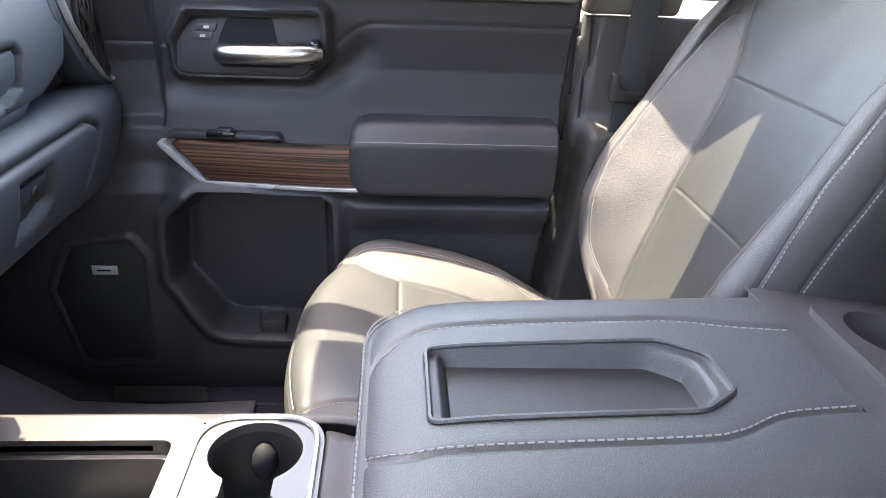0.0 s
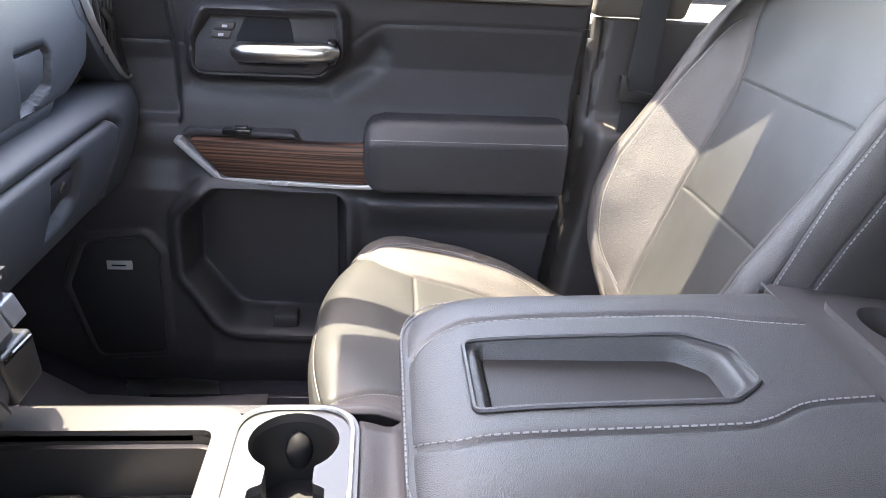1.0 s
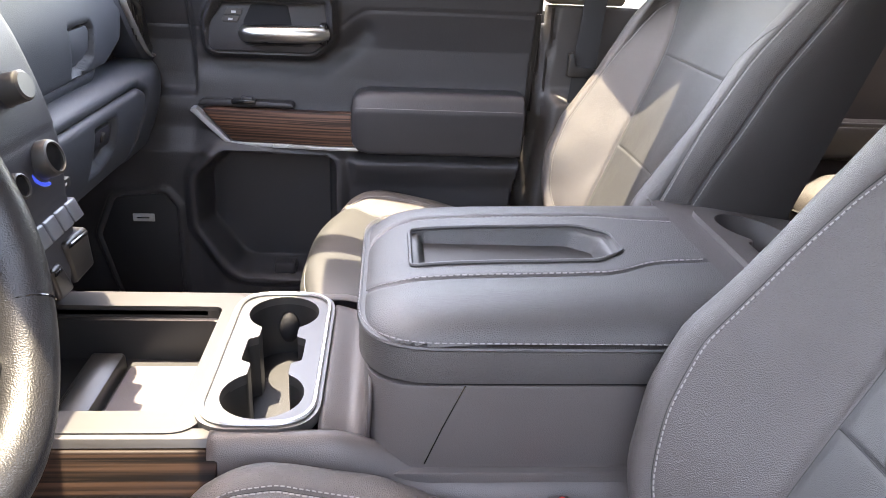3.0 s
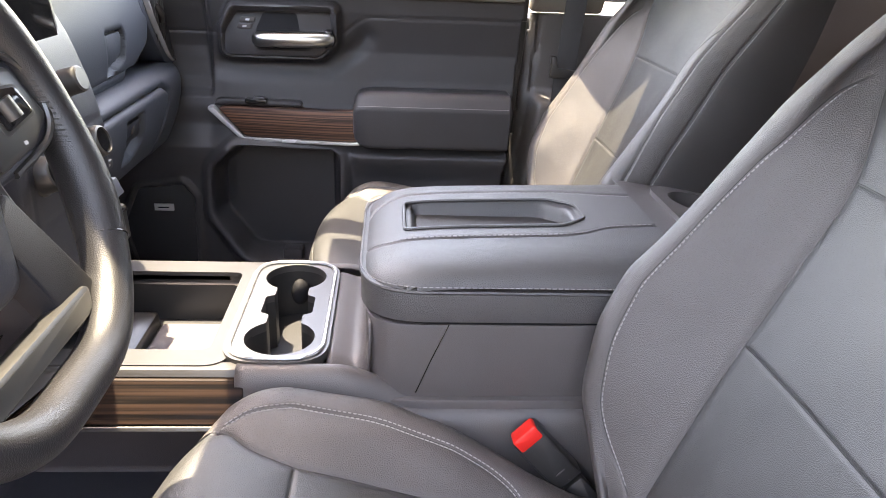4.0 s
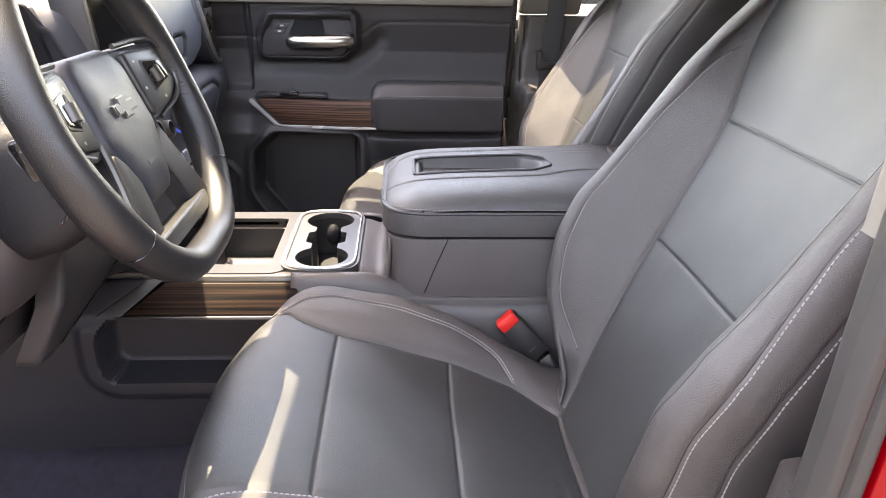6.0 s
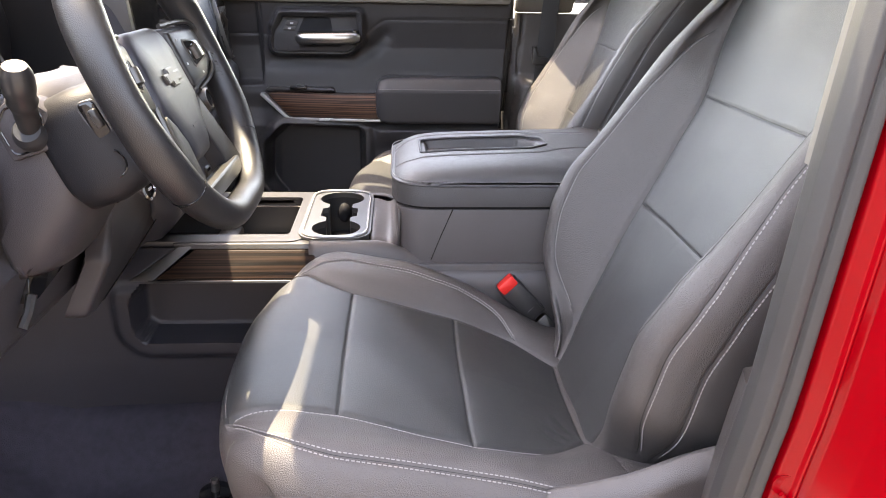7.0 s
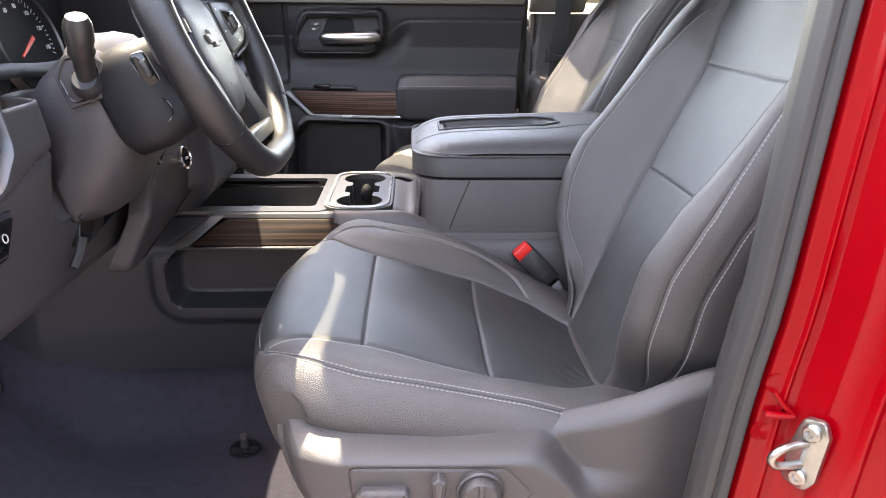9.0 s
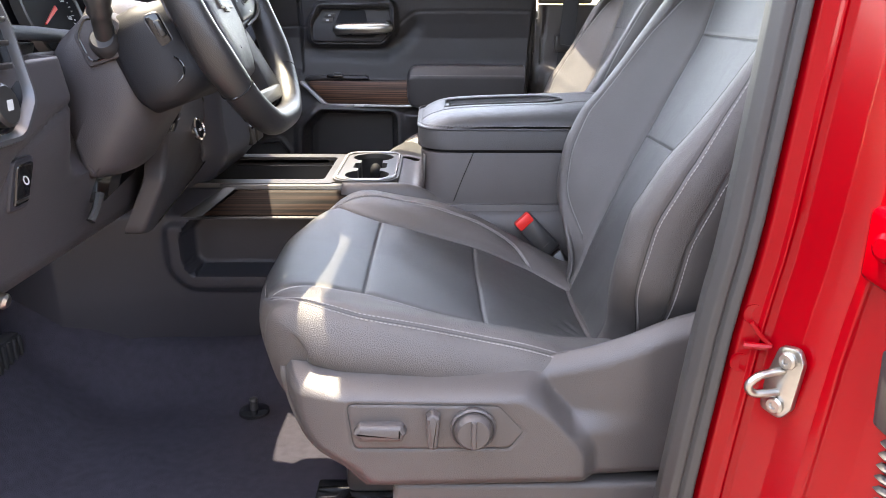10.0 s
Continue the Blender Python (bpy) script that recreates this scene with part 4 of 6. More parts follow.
# passenger door
door = thing("door_1", "closed dark passenger door with wood trim and chrome pull", "door", (-0.2, 0.76, 0), kind="structure")
d_out = np.array([(-0.8, -0.02), (0.132, -0.02), (0.15, 0.222), (0.181, 0.486), (0.187, 0.6), (0.19, 0.722), (-0.8, 0.70)])
pocket = rounded([(-0.41, 0.376), (-0.458, 0.328), (-0.463, 0.222), (-0.392, 0.124), (-0.2, 0.118), (-0.2, 0.372)], [0.02, 0.03, 0.04, 0.05, 0.03, 0.02], 6)
bezel = rounded([(-0.402, 0.664), (-0.424, 0.625), (-0.428, 0.57), (-0.235, 0.57), (-0.203, 0.6), (-0.203, 0.668)], [0.012, 0.015, 0.014, 0.022, 0.012, 0.012], 5)
speaker = rounded([(-0.631, 0.285), (-0.53, 0.296), (-0.506, 0.262), (-0.512, 0.062), (-0.633, 0.055), (-0.668, 0.2)], [0.02, 0.015, 0.02, 0.015, 0.02, 0.03], 5)
seam = spline([(-0.8, 0.611), (-0.46, 0.611), (-0.425, 0.613)], 20)
seam2 = spline([(-0.203, 0.612), (-0.19, 0.614), (-0.165, 0.634), (-0.145, 0.647), (-0.12, 0.652), (0.02, 0.654), (0.2, 0.653)], 60)


def door_relief(A, B):
    y = np.interp(B, [-0.02, 0.05, 0.12, 0.36, 0.375, 0.39, 0.42, 0.47, 0.52, 0.58, 0.62, 0.66, 0.69, 0.72], [0.735, 0.722, 0.718, 0.712, 0.712, 0.722, 0.738, 0.752, 0.76, 0.762, 0.75, 0.735, 0.728, 0.74])
    # shelf under the armrest
    y = y - 0.018 * step(-(A + 0.165), 0.03) * step(B - 0.375, 0.012) * step(-(B - 0.34), 0.06)
    # lower front region leans in round the pocket
    fr = step(A + 0.45, 0.05)
    y = y + 0.012 * fr * step(B - 0.44, 0.05)
    y = y - 0.012 * step(np.abs(sdf(A, B, pocket) - 0.012) - 0.014, 0.02)
    y = y + 0.075 * step(sdf(A, B, pocket), 0.022)
    # ridge under the handle bezel, sweeping back
    bz = sdf(A, B, bezel)
    y = y - 0.016 * step(bz - 0.012, 0.022)
    y = y - 0.012 * step(np.abs(bz - 0.006) - 0.006, 0.012)
    y = y + 0.045 * step(bz + 0.009, 0.009)
    y = y + 0.012 * groove(line_d(A, B, [(-0.44, 0.545), (-0.22, 0.545), (-0.17, 0.58), (-0.14, 0.61)]), 0.02)
    y = y + 0.003 * (groove(line_d(A, B, seam), 0.003) + groove(line_d(A, B, seam2), 0.003))
    s = sdf(A, B, speaker)
    y = y - 0.009 * step(np.abs(s - 0.002) - 0.007, 0.007) + 0.006 * step(s + 0.008, 0.006)
    # front seam of the upper panel
    y = y + 0.006 * groove(line_d(A, B, [(-0.457, 0.72), (-0.458, 0.62), (-0.466, 0.488)]), 0.003)
    y = y + 0.02 * step(A + 0.464, 0.012) * step(-(B - 0.485), 0.02)
    return y


def door_place(A, B, D):
    return A, D, B


field("door_panel", door_place, (-0.8, 0.192), (-0.02, 0.722), 0.0035, door_relief, DOORSKIN, door, keep=lambda A, B: sdf(A, B, d_out), thick=0.02)
# Beige here puts the sun along the door's top edge into the colour.
tagged(box("door_top", (-0.75, 0.702, 0.694), (0.185, 0.85, 0.722), BEIGE, door, "door top, coloured pale as if sunlit", bevel=0.01))
def din(a, b, d):
    return (a, d, b)


# armrest pad
rings = []
for x in (-0.163, -0.16, -0.15, -0.13, 0.0, 0.155, 0.166, 0.17):
    f = {-0.163: 0.45, -0.16: 0.7, -0.15: 0.9, 0.166: 0.97, 0.17: 0.8}.get(x, 1.0)
    zc, h, y0 = 0.45, 0.06, 0.677
    prof = rounded([(0.775, zc + h * 0.97), (y0 + 0.02, zc + h), (y0 + 0.001, zc + h * 0.45), (y0 + 0.008, zc - h), (0.775, zc - h)], [0.004, 0.024, 0.02, 0.012, 0.004], 6)
    rings.append(np.array([(x, 0.775 + (y - 0.775) * (0.7 + 0.3 * f), zc + (z - zc) * f) for y, z in prof]))
loft("door_armrest", rings, DOORSKIN, door, "padded armrest")
al = np.array([(x, 0.6785, 0.482) for x in np.linspace(-0.152, 0.166, 60)])
stitching("armrest_stitching", [(al, np.tile((0, -1.0, 0.2), (60, 1)))], THREAD, door, r=0.0005)
sl = np.array([(a, float(door_relief(np.array([a]), np.array([b]))[0]) - 0.0006, b + 0.004) for a, b in seam2])
stitching("panel_stitching", [(sl, np.tile((0, -1.0, 0), (len(sl), 1)))], THREAD, door, r=0.0005)


def trim_place(a, b, d):
    return (a, 0.709 + 0.03 * np.clip((-0.2 - a) / 0.27, 0, 1) - d, b)


tp = [(-0.45, 0.462), (-0.147, 0.466), (-0.147, 0.4), (-0.39, 0.4)]
prism("wood_trim", even(rounded(tp, [0.002, 0.002, 0.002, 0.012], 4), 60, True), trim_place, -0.012, 0.008, WOOD, door, "dark streaked wood trim", bevel=0.002)
prism("chrome_strip", even(rounded([(-0.474, 0.461), (-0.46, 0.463), (-0.396, 0.4), (-0.147, 0.399), (-0.147, 0.393), (-0.4, 0.393)], [0.003, 0.001, 0.01, 0.001, 0.001, 0.014], 4), 80, True), trim_place, -0.012, 0.0125, BRIGHT, door, "chrome edging", bevel=0.001)
prism("switch_pod", even(rounded([(-0.462, 0.463), (-0.27, 0.468), (-0.277, 0.477), (-0.45, 0.478)], [0.004, 0.003, 0.01, 0.01], 4), 60, True), trim_place, -0.045, -0.004, DOORSKIN, door, bevel=0.004)
sw = box("window_switch", (-0.39, 0.722, 0.472), (-0.345, 0.745, 0.481), GLOSS, door, bevel=0.002)
box("switch_lever", (-0.372, 0.724, 0.478), (-0.35, 0.74, 0.486), SMOOTH, sw, bevel=0.003)
# handle
hb = prism("handle_bezel", bezel, din, 0.77, 0.733, DOORSKIN, door, "dark bezel round the door pull", bevel=0.004)
cavity = rounded([(-0.345, 0.656), (-0.36, 0.625), (-0.362, 0.582), (-0.255, 0.582), (-0.236, 0.6), (-0.27, 0.606), (-0.278, 0.656)], 0.008, 4)
# Shallow matt black plate; the cavity's depth of shade is in its colour.
prism("handle_recess", cavity, din, 0.737, 0.7318, DIAL, hb, bevel=0.0005)
hp = [(-0.354, 0.727, 0.604), (-0.345, 0.717, 0.605), (-0.3, 0.712, 0.606), (-0.25, 0.712, 0.607), (-0.225, 0.716, 0.608), (-0.213, 0.726, 0.608)]
loft("door_handle", tube_rings(spline(hp, 20), 0.0165, 16, 0.95), HANDLE, door, "chrome pull handle")
box("handle_end", (-0.222, 0.712, 0.588), (-0.205, 0.74, 0.628), GLOSS, door, "black handle end cap", bevel=0.006, seg=3)
for z in (0.641, 0.628):
    prism("lock_button", rounded([(-0.394 - (0.641 - z) * 0.5, z - 0.005), (-0.364 - (0.641 - z) * 0.5, z - 0.005), (-0.36 - (0.641 - z) * 0.5, z + 0.006), (-0.389 - (0.641 - z) * 0.5, z + 0.006)], 0.002, 2), din, 0.735, 0.7295, PLASTIC, hb, bevel=0.001)
    prism("icon", [(-0.381 - (0.641 - z) * 0.5, z - 0.002), (-0.373 - (0.641 - z) * 0.5, z - 0.002), (-0.372 - (0.641 - z) * 0.5, z + 0.002), (-0.38 - (0.641 - z) * 0.5, z + 0.002)], din, 0.7296, 0.7292, MARK, hb)
prism("speaker_grille", np.array(speaker) * 0.965 + np.array((-0.59, 0.175)) * 0.035, din, 0.735, 0.722, SOFT, door, "black perforated speaker grille", bevel=0.003)
prism("speaker_badge", rrect(-0.598, 0.2305, -0.556, 0.2465, 0.001, 2), din, 0.7225, 0.7195, PALEBADGE, door, "small silver speaker badge", bevel=0.0005)
prism("badge_bar", rrect(-0.59, 0.237, -0.566, 0.2395, 0.0005, 2), din, 0.7196, 0.7192, GLOSS, door)
box("pocket_shelf", (-0.45, 0.73, 0.1), (-0.1, 0.79, 0.112), DOORSKIN, door, bevel=0.003)
box("pocket_divider", (-0.325, 0.725, 0.112), (-0.28, 0.765, 0.14), DOORSKIN, door, bevel=0.006)
sill = thing("sill_plate", "black and bright door sill plate on the passenger side", "sill plate", (-0.3, 0.71, -0.02), kind="structure")
box("plate", (-0.75, 0.67, -0.02), (0.25, 0.74, -0.004), SMOOTH, sill, bevel=0.004)
box("bright_strip", (-0.54, 0.672, -0.006), (0.1, 0.684, 0.001), CHROME, sill, bevel=0.002)

# passenger side B pillar and belt
pil = thing("pillar_1", "dark plastic pillar trim with a pale upper cover behind the passenger door", "pillar", (0.35, 0.78, 0), kind="structure")
p_out = np.array([(0.14, -0.02), (0.162, 0.222), (0.193, 0.486), (0.2, 0.6), (0.206, 0.69), (0.5, 0.69), (0.5, -0.04), (0.13, -0.04)])


def pillar_relief(A, B):
    x0 = np.interp(B, [-0.02, 0.222, 0.486, 0.672], [0.14, 0.162, 0.193, 0.205])
    y = 0.79 - 0.02 * np.clip((A - x0) / 0.02, 0, 1)
    y = y - 0.045 * step(B - 0.5, 0.03) * step(-(A - x0 - 0.03), 0.03)
    return y + 0.01 * groove(A - x0 - 0.024, 0.004)


field("lower_trim", door_place, (0.13, 0.48), (-0.02, 0.672), 0.006, pillar_relief, PLASTIC, pil, keep=lambda A, B: sdf(A, B, p_out), thick=0.02)
prism("upper_trim", rounded([(0.208, 0.674), (0.36, 0.674), (0.4, 1.15), (0.24, 1.15)], 0.01, 3), lambda a, b, d: (a, d - 0.42 * (b - 0.674), b), 0.81, 0.768, BEIGE, pil, "pale beige pillar cover", bevel=0.008)
tube("door_seal", [(0.128, 0.775, -0.02), (0.15, 0.775, 0.222), (0.183, 0.776, 0.486), (0.193, 0.776, 0.62), (0.197, 0.776, 0.74)], 0.008, SEAL, pil, n=8)
belt = thing("seat_belt", "black webbing seat belt hanging beside the passenger seat", "seat belt", (0.29, 0.72, 0.5))
rows = []
for x, y, z in spline([(0.32, 0.75, 1.05), (0.305, 0.742, 0.8), (0.293, 0.735, 0.66), (0.285, 0.73, 0.55), (0.278, 0.735, 0.4), (0.275, 0.74, 0.2)], 24):
    rows.append(np.array([(x - 0.022, y + 0.002, z), (x, y, z), (x + 0.022, y + 0.004, z), (x + 0.022, y + 0.006, z), (x, y + 0.002, z), (x - 0.022, y + 0.004, z)]))
loft("webbing", rows, WEBBING, belt)
prism("belt_stop", rounded([(0.252, 0.545), (0.31, 0.545), (0.31, 0.56), (0.268, 0.566), (0.262, 0.59), (0.252, 0.59)], 0.004, 3), din, 0.736, 0.722, SMOOTH, belt, "black belt tongue", bevel=0.003)

# rear cabin
rear = thing("rear_bench", "dark leather rear bench seat with stitched cushion, sunlit corner", "car seat", (0.95, 0, 0))
for y0, y1 in ((-0.64, -0.02), (0.0, 0.63)):
    rr = []
    for y, f in ((y0, 0.55), (y0 + 0.012, 0.82), (y0 + 0.04, 0.97), (y0 + 0.08, 1), (y1 - 0.08, 1), (y1 - 0.04, 0.97), (y1 - 0.012, 0.82), (y1, 0.55)):
        prof = rounded([(0.71, 0.22), (0.69, 0.36), (0.75, 0.405), (1.08, 0.39), (1.08, 0.22)], [0.04, 0.06, 0.05, 0.02, 0.02], 6)
        rr.append(np.array([(0.84 + (x - 0.84) * (0.93 + 0.07 * f), y, 0.35 + (z - 0.35) * f) for x, z in prof]))
    loft("rear_cushion", rr, LEATHER, rear)
    tube("piping", [(0.692, y0 + 0.03, 0.325), (0.69, y0 + 0.08, 0.335), (0.69, y1 - 0.08, 0.335), (0.694, y1 - 0.03, 0.325), (0.76, y1 - 0.002, 0.33), (1.0, y1 - 0.001, 0.33)], 0.003, DARKTHREAD, rear, n=6)
    box("rear_backrest", (1.05, y0, 0.36), (1.2, y1, 1.0), LEATHER, rear, bevel=0.04, seg=4)
box("rear_base", (0.78, -0.66, 0.0), (1.1, 0.66, 0.26), PLASTIC, rear, bevel=0.01)
rdoor = thing("door_2", "dark rear passenger door with a bright trim line", "door", (0.8, 0.78, 0), kind="structure")
box("door_panel", (0.5, 0.745, 0.0), (1.3, 0.8, 0.76), PLASTIC, rdoor, bevel=0.01)
box("armrest", (0.62, 0.68, 0.4), (1.2, 0.75, 0.48), LIDSKIN, rdoor, bevel=0.02, seg=3)
box("trim_strip", (0.62, 0.672, 0.475), (1.1, 0.682, 0.483), DARKSATIN, rdoor, bevel=0.002)
skin_ob = box("body_side", (-1.14, 0.84, -0.3), (1.34, 0.9, 0.66), SMOOTH, bevel=0.02)
tagged(skin_ob, "dark body side behind the passenger doors", "body side", kind="structure")
glass = box("window_2", (0.36, 0.775, 0.7), (1.2, 0.781, 1.16), TINT, bevel=0.0)
tagged(glass, "dark tinted rear door glass", "window", kind="structure")
back = box("wall_rear", (1.3, -0.8, -0.02), (1.34, 0.8, 1.17), PLASTIC, bevel=0)
tagged(back, "dark trimmed rear cab wall", "wall", kind="structure")
# Front edge juts out mid-cab, added to shade part of the driver's cushion.
roof = prism("roof", [(-0.415, 0.55), (-0.417, 0.25), (-0.42, 0.06), (-0.48, 0.02), (-0.485, -0.17), (-0.436, -0.215), (-0.438, -0.66), (1.34, -0.66), (1.34, 0.55)], lambda a, b, d: (a, b, d), 1.2, 1.16, HEADLINER, bevel=0.01)
tagged(roof, "pale headliner over the cab", "roof", kind="structure")
for s in (1, -1):
    rail = thing("roof_rail", "pale trimmed roof rail above the doors", "roof rail", (0.5, s * 0.66, 1.15), kind="structure")
    # Passenger rail sits inboard so its shadow bounds the seat's sun patch.
    e = 0.56 if s > 0 else 0.66
    tube("rail", spline([(-1.15, s * 0.74, 0.72), (-0.75, s * 0.69, 0.93), (-0.4, s * (e + 0.04), 1.09), (-0.1, s * (e + 0.01), 1.15), (0.4, s * e, 1.17), (1.34, s * e, 1.16)], 30), 0.035, BEIGE, rail)
cpil = box("pillar_3", (1.2, 0.66, 0.7), (1.34, 0.8, 1.16), BEIGE, bevel=0.01)
tagged(cpil, "pale rear corner pillar", "pillar", kind="structure")
cpil2 = box("pillar_4", (1.2, -0.8, 0.0), (1.34, -0.66, 1.16), BEIGE, bevel=0.01)
tagged(cpil2, "pale rear corner pillar", "pillar", kind="structure")

ndoor = thing("door_4", "closed dark rear door behind the driver's seat", "door", (0.9, -0.78, 0), kind="structure")
box("door_panel", (0.46, -0.8, 0.0), (1.3, -0.745, 0.74), PLASTIC, ndoor, bevel=0.01)
box("door_glass", (0.46, -0.786, 0.742), (1.3, -0.78, 1.16), TINT, ndoor, "dark tinted glass", bevel=0)

# driver's door, standing wide open beside the cab; unseen, added to shade the dash
odoor = thing("door_3", "driver's door standing open, red outside with a dark inner panel", "door", (-0.8, -0.89, 0), kind="structure")
ou = Vector((-0.18, -0.98, 0)).normalized()
ow = Vector((-0.98, 0.18, 0)).normalized()


def opl(a, b, d):
    return tuple(Vector((-0.8, -0.9, b)) + ou * a + ow * d)


prism("door_skin", rounded([(0, -0.14), (0.98, -0.14), (1.04, 0.3), (1.06, 0.72), (0, 0.72)], [0.05, 0.06, 0.1, 0.03, 0.03], 5), opl, 0.06, 0.12, RED, odoor, "red painted outer skin", bevel=0.015)
prism("door_panel", rounded([(0.02, -0.1), (0.95, -0.1), (1.0, 0.3), (1.02, 0.72), (0.02, 0.72)], [0.05, 0.06, 0.1, 0.03, 0.03], 5), opl, 0.058, 0.0, DOORSKIN, odoor, "dark plastic inner panel", bevel=0.012)
prism("armrest", rounded([(0.3, 0.36), (0.85, 0.36), (0.88, 0.47), (0.28, 0.46)], 0.03, 4), opl, 0.01, -0.06, LIDSKIN, odoor, bevel=0.015)
tube("window_frame", [opl(*q, 0.06) for q in spline([(0.04, 0.72), (0.3, 0.98), (0.5, 1.1), (0.75, 1.14), (1.0, 1.12), (1.06, 0.72)], 30)], 0.025, SMOOTH, odoor, n=8)

# driver side B pillar
bp = thing("pillar_2", "bright red painted door pillar with a grey rubber seal and steel striker", "pillar", (0.3, -0.8, 0), kind="structure")
zs = np.linspace(-0.12, 1.12, 32)


def lean(z):
    """How far back the pillar's front edge stands at a height."""
    return np.interp(z, [-0.12, 0.189, 0.377, 0.455, 0.67, 1.12], [0.125, 0.152, 0.172, 0.185, 0.203, 0.245])


def strip(name, prof, mat, label="", z0=-0.12, z1=1.12):
    """An upright strip with a constant plan section, leaning with the pillar."""
    rings = [np.array([(lean(z) + dx, y, z) for dx, y in prof]) for z in zs if z0 <= z <= z1]
    return loft(name, rings, mat, bp, label, angle=35)


strip("inner_trim", rounded([(0.03, -0.7), (0.022, -0.725), (0.012, -0.775), (0.12, -0.775), (0.25, -0.7), (0.2, -0.67)], [0.01, 0.012, 0.004, 0.01, 0.02, 0.02], 4), PLASTIC, "dark plastic pillar trim", -0.12, 0.46)
strip("upper_inner_trim", rounded([(0.022, -0.715), (0.022, -0.73), (0.026, -0.775), (0.12, -0.775), (0.2, -0.72), (0.15, -0.7)], [0.01, 0.012, 0.004, 0.01, 0.02, 0.02], 4), BEIGE, "pale beige upper pillar trim", 0.625, 1.12)
strip("rubber_seal", rounded([(-0.003, -0.766), (-0.004, -0.784), (0.002, -0.796), (0.01, -0.797), (0.013, -0.793), (0.016, -0.797), (0.024, -0.8), (0.029, -0.79), (0.03, -0.77)], [0.004, 0.006, 0.004, 0.004, 0.001, 0.004, 0.004, 0.004, 0.004], 4), SEAL, "grey rubber door seal")
strip("red_jamb", rounded([(0.028, -0.775), (0.032, -0.797), (0.046, -0.799), (0.0495, -0.804), (0.0535, -0.8), (0.061, -0.801), (0.079, -0.823), (0.093, -0.85), (0.098, -0.857), (0.104, -0.855), (0.13, -0.868), (0.16, -0.9), (0.2, -0.915), (0.6, -0.915), (0.6, -0.77)], [0.003, 0.004, 0.003, 0.002, 0.003, 0.004, 0.02, 0.006, 0.003, 0.004, 0.01, 0.01, 0.01, 0.01, 0.01], 4), RED, "glossy red painted door jamb")
tube("jamb_clip", [(0.207, -0.8015, 0.355), (0.213, -0.806, 0.356), (0.23, -0.806, 0.355)], 0.0035, RED, bp, n=8)
tube("jamb_clip", [(0.211, -0.8015, 0.378), (0.219, -0.805, 0.366), (0.23, -0.806, 0.356)], 0.0025, RED, bp, n=8)
for z, x in ((0.385, 0.213), (0.335, 0.206)):
    turned("plug", (x, -0.7975, z), (0, -1, 0), [(0.01, -0.001), (0.0095, 0.0012), (0.006, 0.0005), (0.001, 0.0004)], RED, bp, n=20)
striker = thing("door_striker", "zinc-plated steel door striker bolted to the red pillar", "striker", (0.245, -0.84, 0.34))
nx = Vector((-0.84, -0.54, 0)).normalized()
tx = Vector((0.54, -0.84, 0)).normalized()
S0 = Vector((0.24, -0.82, 0.327))


def spl(a, b, d):
    return tuple(S0 + tx * (a + 0.12 * b) + nx * d + Vector((0, 0, b)))


prism("plate", rounded([(-0.014, -0.034), (0.009, -0.038), (0.017, -0.024), (0.017, 0.024), (0.009, 0.038), (-0.01, 0.035), (-0.016, 0.0)], 0.009, 5), spl, 0.0, 0.006, STEEL, striker, bevel=0.002)
for b in (-0.024, 0.024):
    q = spl(0.002, b, 0.006)
    turned("bolt", q, nx, [(0.0085, -0.001), (0.0085, 0.003), (0.0065, 0.005), (0.0035, 0.005), (0.0025, 0.003), (0.001, 0.003)], STEEL, striker, n=16)
loop = spline([spl(0.0, 0.012, 0.004), spl(-0.005, 0.011, 0.016), spl(-0.009, 0.009, 0.03), spl(-0.012, 0.0, 0.036), spl(-0.01, -0.009, 0.03), spl(-0.005, -0.011, 0.018), spl(0.0, -0.012, 0.004)], 30)
tube("loop", loop, 0.004, STEEL, striker, "bent steel loop", n=10)
hinge = thing("hinge_bracket", "red painted rear door hinge", "hinge", (0.28, -0.9, 0.5))
box("leaf", (0.272, -0.905, 0.44), (0.31, -0.85, 0.505), RED, hinge, bevel=0.008, seg=3)
turned("bolt", (0.273, -0.885, 0.478), (-1, -0.4, 0), [(0.012, -0.002), (0.012, 0.005), (0.008, 0.008), (0.001, 0.008)], RED, hinge, n=16)
boot = thing("wiring_boot", "grey ribbed rubber wiring boot on the jamb", "wiring boot", (0.31, -0.92, 0.32))
box("connector", (0.303, -0.895, 0.305), (0.337, -0.85, 0.385), SOFT, boot, bevel=0.008, seg=3)
box("gasket", (0.298, -0.898, 0.31), (0.305, -0.855, 0.38), SEAL, boot, bevel=0.003)
for k in range(6):
    turned("rib", (0.317, -0.885, 0.298 - k * 0.011), (0, 0, 1), [(0.012, -0.004), (0.016, 0), (0.012, 0.004)], SEAL, boot, n=14)
box("rocker_sill", (-1.0, -0.86, -0.16), (0.7, -0.73, -0.05), RED, bevel=0.02, seg=3)
tagged(bpy.data.objects["rocker_sill"], "red painted rocker sill below the open doorway", "sill", kind="structure")

# ---- dashboard, passenger side ----
dash = thing("dashboard", "dark grained dashboard with two glove boxes", "dashboard", (-0.7, 0.4, 0.5))


